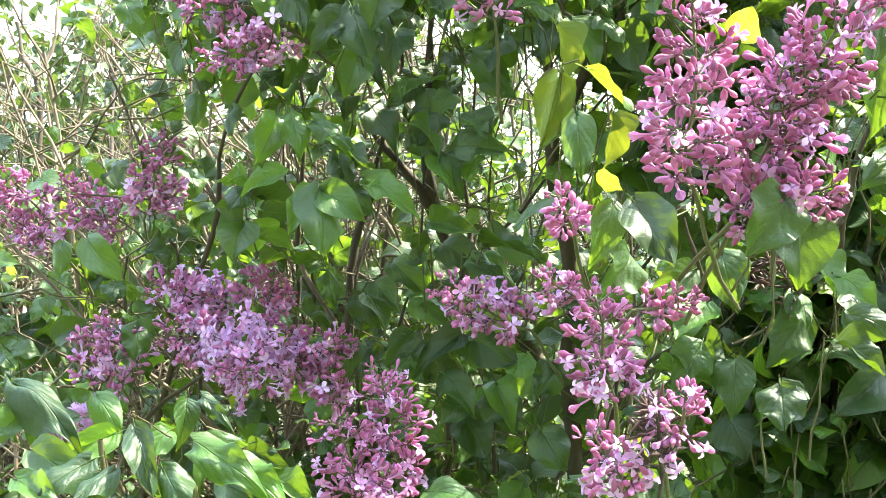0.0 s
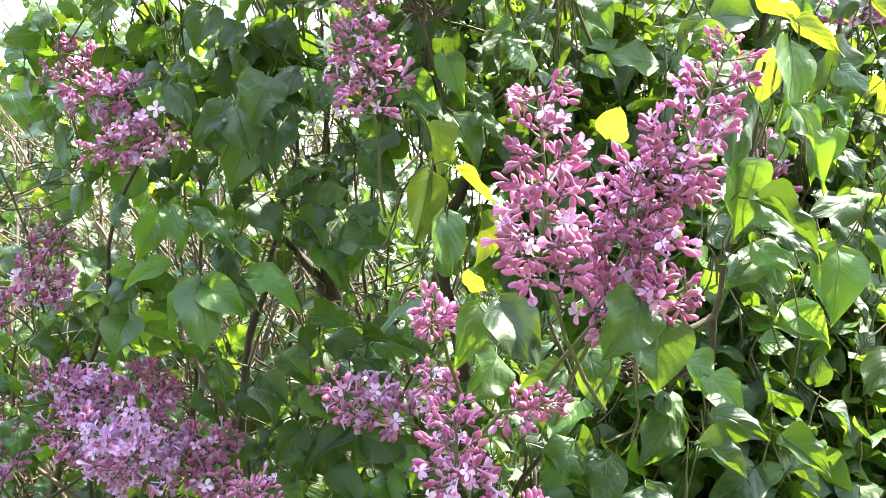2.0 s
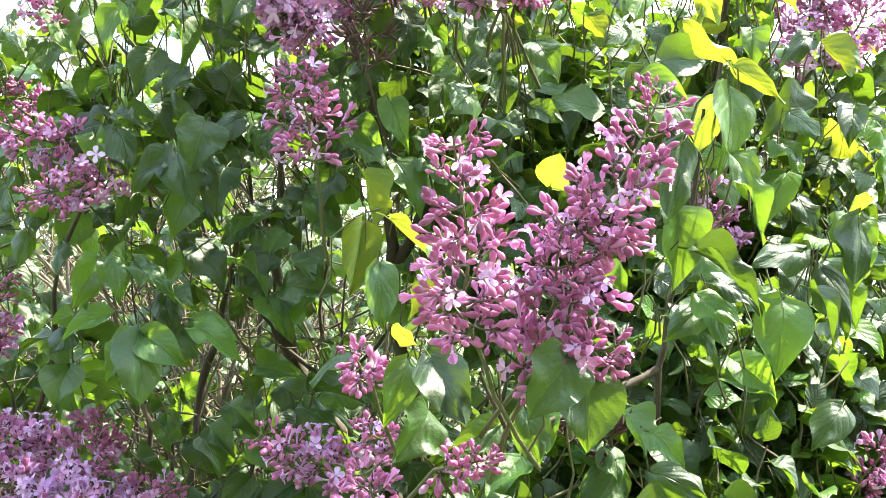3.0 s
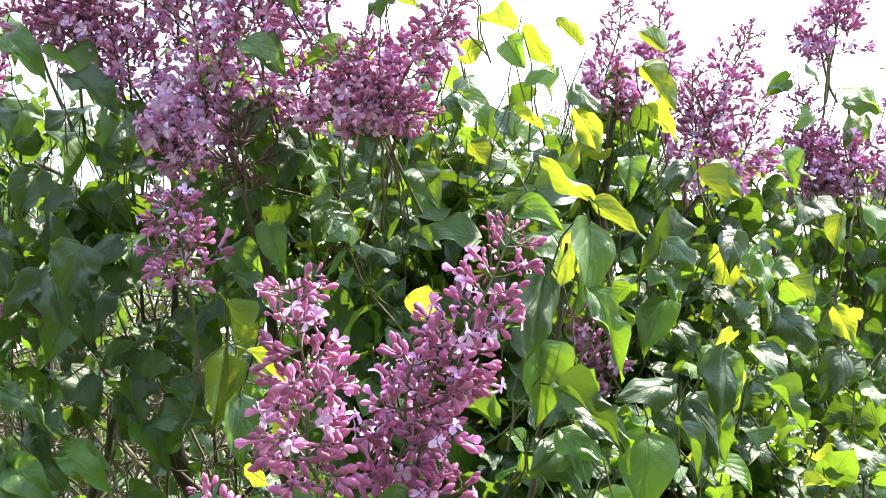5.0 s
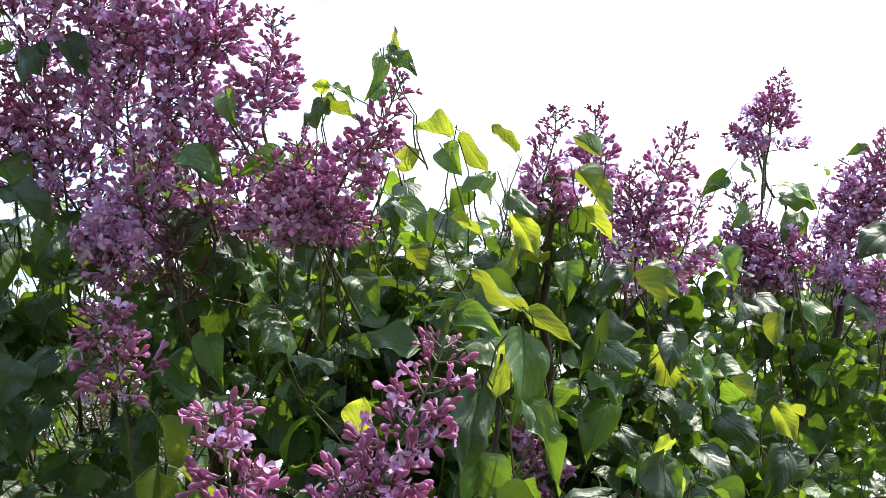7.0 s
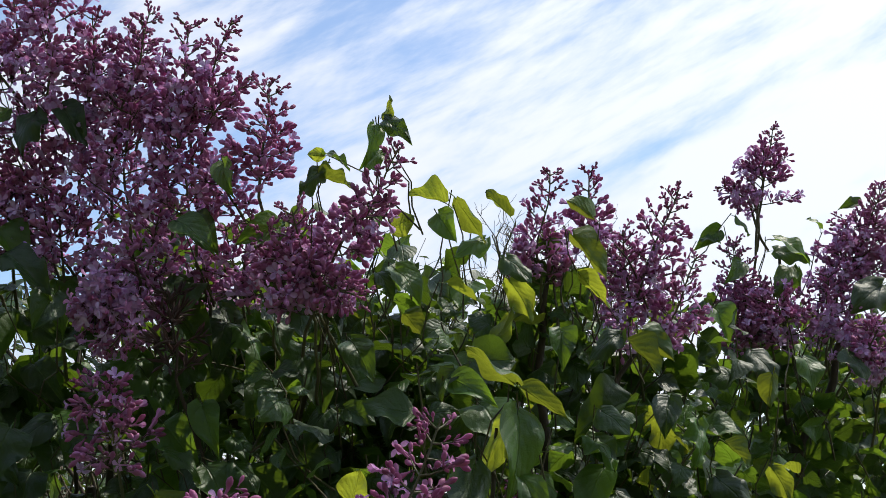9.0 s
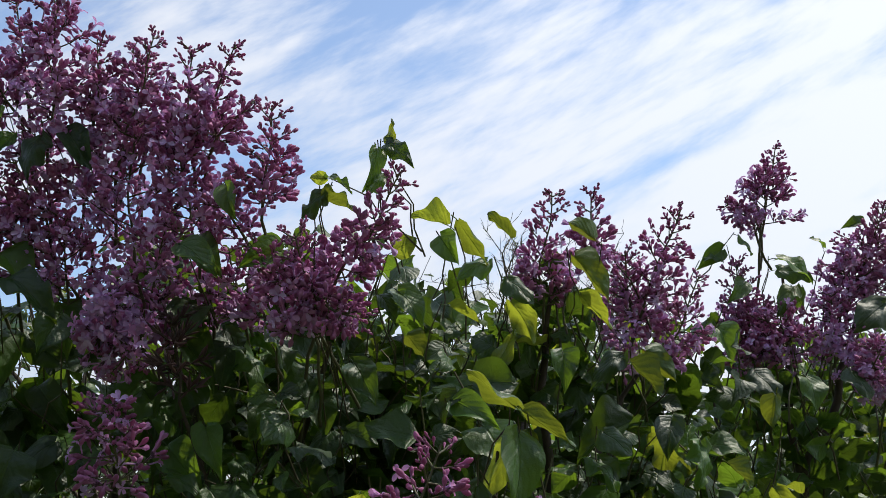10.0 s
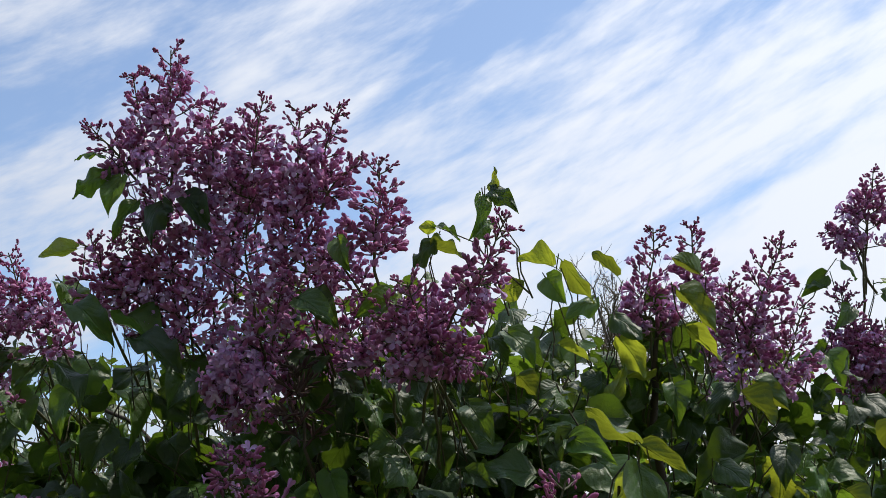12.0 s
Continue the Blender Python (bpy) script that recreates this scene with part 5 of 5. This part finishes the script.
def fill(bush, number, xs, zs, depth, size, seed, thin=0.0, young=0.85, face=(0.1, -0.6, 0.75), hang=(-1.2, -0.1)):
    """Leafy shoots in a stretch of the bush; thin leaves out some of those in its open lower middle."""
    rnd = np.random.RandomState(seed)
    for _ in range(number):
        x = rnd.uniform(*xs)
        high = min(zs[1], top_of(x))
        z = rnd.uniform(min(zs[0], high - 0.1), high)
        y = front_of(x, z) + depth * rnd.rand() ** 1.2
        if rnd.rand() < thin and 1.2 < z < 1.76 and x < 0.24:
            continue
        if x > 0.76 and z < 1.78 and rnd.rand() < 0.6:
            continue
        tip = np.array((x, y, z))
        lean = np.array((rnd.normal() * 0.12 + (x - 0.3) * 0.1, -0.12 + rnd.normal() * 0.10, 0.25))
        bush.shoot(tip - unit(lean) * rnd.uniform(0.10, 0.18), tip, rnd.randint(3, 6), size, young, face=face, hang=hang)


fill(main, 135, (-0.18, 0.75), (1.1, 2.1), 0.45, 0.052, 21, 0.62)
fill(main, 105, (0.28, 0.90), (1.05, 1.8), 0.30, 0.050, 22, face=(0.30, -0.45, 0.85), hang=(-0.75, 0.1))
fill(main, 80, (-0.2, 0.85), (0.7, 1.5), 0.7, 0.050, 23, 0.45)
fill(main, 26, (-0.32, 0.2), (1.70, 2.1), 0.40, 0.049, 31, 0.0, 0.95)
fill(main, 20, (-0.36, 0.12), (1.80, 2.1), 0.30, 0.049, 36, 0.0, 0.95)
fill(main, 85, (0.12, 0.70), (1.72, 2.1), 0.35, 0.050, 32, 0.0, 0.7, hang=(-0.9, 0.0))
fill(main, 70, (0.52, 0.95), (1.35, 2.1), 0.45, 0.054, 33, face=(0.30, -0.45, 0.85), hang=(-0.75, 0.1))
fill(main, 16, (-0.5, -0.1), (1.82, 2.1), 0.28, 0.050, 37, 0.0, 0.95)
fill(left, 95, (-0.85, -0.25), (0.9, 1.6), 0.6, 0.056, 24)
fill(right, 230, (0.78, 1.55), (1.62, 2.05), 0.6, 0.050, 25, face=(-0.1, -0.8, 0.3))
fill(main, 150, (0.32, 0.90), (1.1, 1.75), 0.11, 0.050, 41, face=(0.30, -0.45, 0.85), hang=(-0.75, 0.1))
fill(main, 40, (-0.3, 0.7), (1.6, 2.1), 1.0, 0.050, 42, 0.5)
fill(main, 85, (0.31, 0.88), (1.26, 1.56), 0.06, 0.047, 43, face=(0.30, -0.45, 0.85), hang=(-0.75, 0.1))
fill(main, 9, (-0.55, -0.15), (1.62, 1.92), 0.30, 0.050, 38)
fill(main, 30, (-0.50, -0.05), (1.82, 1.99), 0.18, 0.055, 39, 0.0, 0.98)
# shoots that stand out behind the foremost clusters and shade the middle
rnd = np.random.RandomState(91)
for k in range(30):
    tip = np.array((rnd.uniform(0.20, 0.44), rnd.uniform(1.22, 1.40), rnd.uniform(1.56, 1.86)))
    main.shoot(tip - unit((rnd.normal() * 0.3, -0.35, 0.8)) * 0.16, tip, 4, 0.052, 0.95)
# the shaded back of the bush
rnd = np.random.RandomState(90)
for k in range(170):
    tip = np.array((rnd.uniform(-0.4, 0.8), rnd.uniform(1.95, 2.6), rnd.uniform(0.9, 1.8)))
    main.shoot(tip - unit((rnd.normal() * 0.4, rnd.normal() * 0.3, 1.0)) * 0.18, tip, 4, 0.058, 1.1)
for k in range(10):
    tip = np.array((rnd.uniform(-0.6, -0.18), rnd.uniform(1.7, 2.2), rnd.uniform(1.78, 2.0)))
    main.shoot(tip - unit((rnd.normal() * 0.4, rnd.normal() * 0.3, 1.0)) * 0.18, tip, 4, 0.050, 1.1)
for k in range(44):
    tip = np.array((rnd.uniform(-0.25, 0.25), rnd.uniform(1.6, 2.0), rnd.uniform(1.10, 1.45)))
    main.shoot(tip - unit((rnd.normal() * 0.4, rnd.normal() * 0.3, 1.0)) * 0.18, tip, 4, 0.050, 1.1)
for k in range(130):
    a, r = rnd.uniform(0, 6.283), rnd.uniform(0.35, 0.65)
    tip = np.array((0.2 + 1.1 * r * math.cos(a), 1.85 + r * math.sin(a), rnd.uniform(0.3, 0.95)))
    main.shoot(tip - unit((rnd.normal() * 0.4, rnd.normal() * 0.3, 1.0)) * 0.2, tip, 4, 0.058, 1.1)
for k in range(24):
    rnd = np.random.RandomState(60 + k)
    x, y = rnd.uniform(-0.55, 0.0), rnd.uniform(1.0, 1.2)
    sapling.shoot((x, y + 0.03, 0.9), (x + rnd.normal() * 0.03, y, rnd.uniform(1.1, 1.2)), 4, 0.075, 1.1)
for k in range(10):
    rnd = np.random.RandomState(80 + k)
    x = rnd.uniform(0.85, 1.15)
    right.shoot((x + rnd.normal() * 0.04, 1.9, 1.75), (x, 1.82, rnd.uniform(1.92, 2.06)), 3, 0.04, 0.7)
# the tangle of thin branches in the open middle of the bush
rnd = np.random.RandomState(17)
for k in range(46):
    a = np.array((rnd.uniform(-0.5, 0.25), rnd.uniform(1.62, 2.25), rnd.uniform(0.9, 1.35)))
    b = a + np.array((rnd.normal() * 0.28 + 0.02, rnd.normal() * 0.15, rnd.uniform(0.35, 0.75)))
    r0 = rnd.uniform(0.0022, 0.0050)
    line = bend(a, b, 9, 0.06, 300 + k)
    branch(main, [tuple(p) for p in line[::4]], r0, r0 * 0.45, 300 + k, DRYWOOD if rnd.rand() < 0.35 else BARK)
    for q in range(6):
        p = line[rnd.randint(1, 9)]
        e = p + unit((rnd.normal(), rnd.normal() * 0.6, rnd.uniform(-0.2, 0.9))) * rnd.uniform(0.08, 0.26)
        tube(main.twigs, bend(p, e, 6, 0.09, k * 10 + q), np.linspace(0.0017, 0.0008, 6), 4)
        if rnd.rand() < 0.25:
            main.shoot(p, e, 2, 0.036, 0.9, 0.0013)
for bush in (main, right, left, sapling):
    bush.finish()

# ---- shrubs beyond ----


def dry_shrub(at, high, spread, stems, seed, leaves, label, lean=0.0, big=1.0):
    """A thin shrub of many bare stems that fork, with few small leaves."""
    rnd = np.random.RandomState(seed)
    ob = thing("background_shrub", (*at, 0.0), label, "shrub", "shrubs beyond")
    keep = Bush(ob, seed)
    foliage, fine = Heap(), Heap()
    for k in range(stems):
        a, b = np.array((at[0] + rnd.normal() * 0.25 * spread, at[1] + rnd.normal() * 0.2, -0.03)), np.array((at[0] + rnd.normal() * spread + lean, at[1] + rnd.normal() * 0.5 * spread, high * rnd.uniform(0.6, 1.05)))
        line = bend(a, b, 12, 0.07, seed * 100 + k)
        heap = Heap()
        tube(heap, line, np.linspace(rnd.uniform(0.007, 0.014), 0.003, 12), 6)
        part("stem", heap, DRYWOOD if rnd.rand() < 0.7 else BARK, ob)
        for q in range(11):
            s = rnd.uniform(0.25, 1.0)
            p = np.array([np.interp(s, np.linspace(0, 1, 12), line[:, c]) for c in range(3)])
            e = p + unit((rnd.normal() * 0.8, rnd.normal() * 0.8, rnd.uniform(0.2, 1.0))) * rnd.uniform(0.2, 0.6)
            sub = bend(p, e, 6, 0.08, seed * 999 + k * 20 + q)
            tube(fine, sub, np.linspace(0.0035, 0.0012, 6), 4)
            for w in range(4):
                g = sub[rnd.randint(1, 6)]
                h = g + unit(rnd.normal(size=3) + (0, 0, 0.5)) * rnd.uniform(0.06, 0.22)
                tube(fine, bend(g, h, 4, 0.08, q + w), np.linspace(0.002, 0.0009, 4), 3)
                for _ in range(leaves):
                    spot = g + (h - g) * rnd.uniform(0.2, 1.1)
                    v, f, uv = SMALL[rnd.randint(4)]
                    long = rnd.uniform(0.022, 0.05) * big
                    m = leaf_frame(spot, rnd.normal(size=3) + (0, 0, -0.2), rnd.normal(size=3) * 0.5 + (0, 0, 1), long, long * 1.1)
                    foliage.add(v @ m[:3, :3].T + m[:3, 3], f, uv)
    part("brushwood", fine, DRYWOOD, ob, "dry grey-brown twigs", "stuff")
    if foliage.n:
        part("foliage", foliage, HEDGE, ob, "small fresh green leaves", "stuff")


dry_shrub((-0.35, 2.3), 1.75, 0.30, 28, 39, 0, "tangle of dry tan twigs under the lilac")
dry_shrub((1.3, 2.6), 1.7, 0.3, 18, 40, 1, "tangle of dry tan twigs beside the lilac")
dry_shrub((-0.75, 2.6), 1.85, 0.32, 30, 31, 1, "thin shrub of pale bare stems with sparse leaves", 0.1)
dry_shrub((-1.4, 3.2), 2.15, 0.45, 26, 32, 5, "shrub with grey stems and small fresh leaves", -0.1)
dry_shrub((-0.3, 3.3), 1.85, 0.45, 26, 33, 4, "shrub with grey stems and small fresh leaves")
dry_shrub((0.7, 3.4), 1.85, 0.5, 22, 34, 8, "shrub with grey stems and small fresh leaves")
dry_shrub((1.7, 3.2), 1.95, 0.4, 14, 35, 2, "thin shrub of dry stems beside the lilac")
dry_shrub((1.45, 2.8), 2.0, 0.3, 14, 38, 4, "shrub with grey stems and small fresh leaves")
dry_shrub((-1.0, 4.3), 2.3, 0.55, 22, 41, 10, "dense green shrub at the meadow edge")
dry_shrub((-2.6, 4.6), 2.8, 0.6, 12, 36, 5, "leafy green shrub at the meadow edge")
dry_shrub((2.6, 4.4), 2.3, 0.6, 12, 37, 4, "leafy green shrub at the meadow edge")

for k, (x, y, h) in enumerate(((-6.2, 9.2, 2.7), (-4.8, 8.3, 2.5), (-3.4, 8.8, 2.6), (-2.1, 8.2, 2.4), (-0.8, 8.7, 2.5), (0.5, 8.4, 2.3))):
    dry_shrub((x, y), h, 0.75, 12, 50 + k, 6, "leafy green shrub at the meadow edge", 0.0, 1.9)

# ---- far off ----


def bare_tree(at, high, spread, seed):
    """A leafless tree far behind: a trunk, limbs and a haze of fine twigs."""
    rnd = np.random.RandomState(seed)
    ob = thing("bare_tree", (*at, 0.0), "grey leafless tree far behind the bushes", "tree", "far trees")
    base, fork = np.array((*at, -0.1)), np.array((at[0] + 0.1, at[1], high * 0.42))
    heap = Heap()
    tube(heap, bend(base, fork, 7, 0.03, seed), np.linspace(0.20, 0.12, 7), 8)
    part("trunk", heap, BARK, ob)
    fine = Heap()
    for k in range(9):
        end = fork + np.array((rnd.normal() * spread * 0.5, rnd.normal() * spread * 0.5, high * rnd.uniform(0.3, 0.52)))
        limb = bend(fork - (0, 0, rnd.rand() * 0.8), end, 9, 0.06, seed + k)
        heap = Heap()
        tube(heap, limb, np.linspace(0.08, 0.02, 9), 6)
        part("limb", heap, BARK, ob)
        for q in range(26):
            p = limb[rnd.randint(3, 9)]
            e = p + unit(rnd.normal(size=3) + (0, 0, 0.9)) * rnd.uniform(0.4, 1.0)
            sub = bend(p, e, 5, 0.08, seed * 7 + k * 30 + q)
            tube(fine, sub, np.linspace(0.016, 0.006, 5), 3)
            for w in range(5):
                g = sub[rnd.randint(1, 5)]
                tube(fine, bend(g, g + unit(rnd.normal(size=3) + (0, 0, 0.8)) * rnd.uniform(0.2, 0.5), 4, 0.08, w + q), np.linspace(0.008, 0.004, 4), 3)
    part("brushwood", fine, DRYWOOD, ob, "haze of fine bare twigs", "stuff")


bare_tree((2.5, 25.0), 8.6, 1.5, 71)
bare_tree((5.0, 26.0), 8.5, 1.5, 72)


def build_path():
    m, t = material("pale_gravel")
    place = node(t, "ShaderNodeNewGeometry").outputs["Position"]
    a = node(t, "ShaderNodeTexNoise", {"Vector": place, "Scale": 30.0, "Detail": 6.0}).outputs[0]
    b = node(t, "ShaderNodeTexNoise", {"Vector": place, "Scale": 0.8, "Detail": 3.0}).outputs[0]
    col = ramp(t, calc(t, "MULTIPLY_ADD", a, 0.5, calc(t, "MULTIPLY", b, 0.5)), [(0.3, (0.28, 0.25, 0.21)), (0.7, (0.48, 0.44, 0.39))])
    bump = node(t, "ShaderNodeBump", {"Strength": 0.5, "Distance": 0.02, "Height": a}).outputs[0]
    node(t, "ShaderNodeOutputMaterial", {0: node(t, "ShaderNodeBsdfPrincipled", {"Base Color": col, "Roughness": 0.9, "Normal": bump}).outputs[0]})
    heap = Heap()
    xs = np.linspace(-40, 40, 41)
    mid = 14.0 + 0.06 * xs + 0.4 * np.sin(xs * 0.2)
    v = np.concatenate([np.stack([xs, mid + d, np.full(41, 0.06)], -1) for d in (-1.3, 1.3)])
    k = np.arange(40)
    heap.add(v, np.stack([k, k + 1, k + 42, k + 41], -1), np.zeros((82, 2)))
    tagged(new("footpath", heap.mesh("footpath", m)), "pale gravel path across the meadow", "path", kind="structure")


build_path()


def build_sky_blocker():
    """A plain brown wall added unseen behind the camera to block low sky light."""
    m, t = material("blocker_brown")
    place = node(t, "ShaderNodeNewGeometry").outputs["Position"]
    a = node(t, "ShaderNodeTexNoise", {"Vector": place, "Scale": 1.2, "Detail": 6.0}).outputs[0]
    b = node(t, "ShaderNodeTexNoise", {"Vector": place, "Scale": 40.0, "Detail": 5.0}).outputs[0]
    col = ramp(t, calc(t, "MULTIPLY_ADD", a, 0.7, calc(t, "MULTIPLY", b, 0.3)), [(0.3, (0.14, 0.13, 0.095)), (0.7, (0.27, 0.25, 0.18))])
    bump = node(t, "ShaderNodeBump", {"Strength": 0.5, "Distance": 0.01, "Height": b}).outputs[0]
    node(t, "ShaderNodeOutputMaterial", {0: node(t, "ShaderNodeBsdfPrincipled", {"Base Color": col, "Roughness": 0.9, "Normal": bump}).outputs[0]})
    heap = Heap()
    x0, x1, y0, y1, z0, z1 = -11.0, 11.0, -4.3, -4.0, -0.1, 6.5
    v = np.array([(x0, y0, z0), (x1, y0, z0), (x1, y1, z0), (x0, y1, z0), (x0, y0, z1), (x1, y0, z1), (x1, y1, z1), (x0, y1, z1)])
    heap.add(v, np.array([(3, 2, 1, 0), (4, 5, 6, 7), (0, 1, 5, 4), (1, 2, 6, 5), (2, 3, 7, 6), (3, 0, 4, 7)]), np.zeros((8, 2)))
    tagged(new("sky_blocker", heap.mesh("sky_blocker", m, False)), "plain brown wall added out of view to block sky light", "wall", kind="structure")


build_sky_blocker()
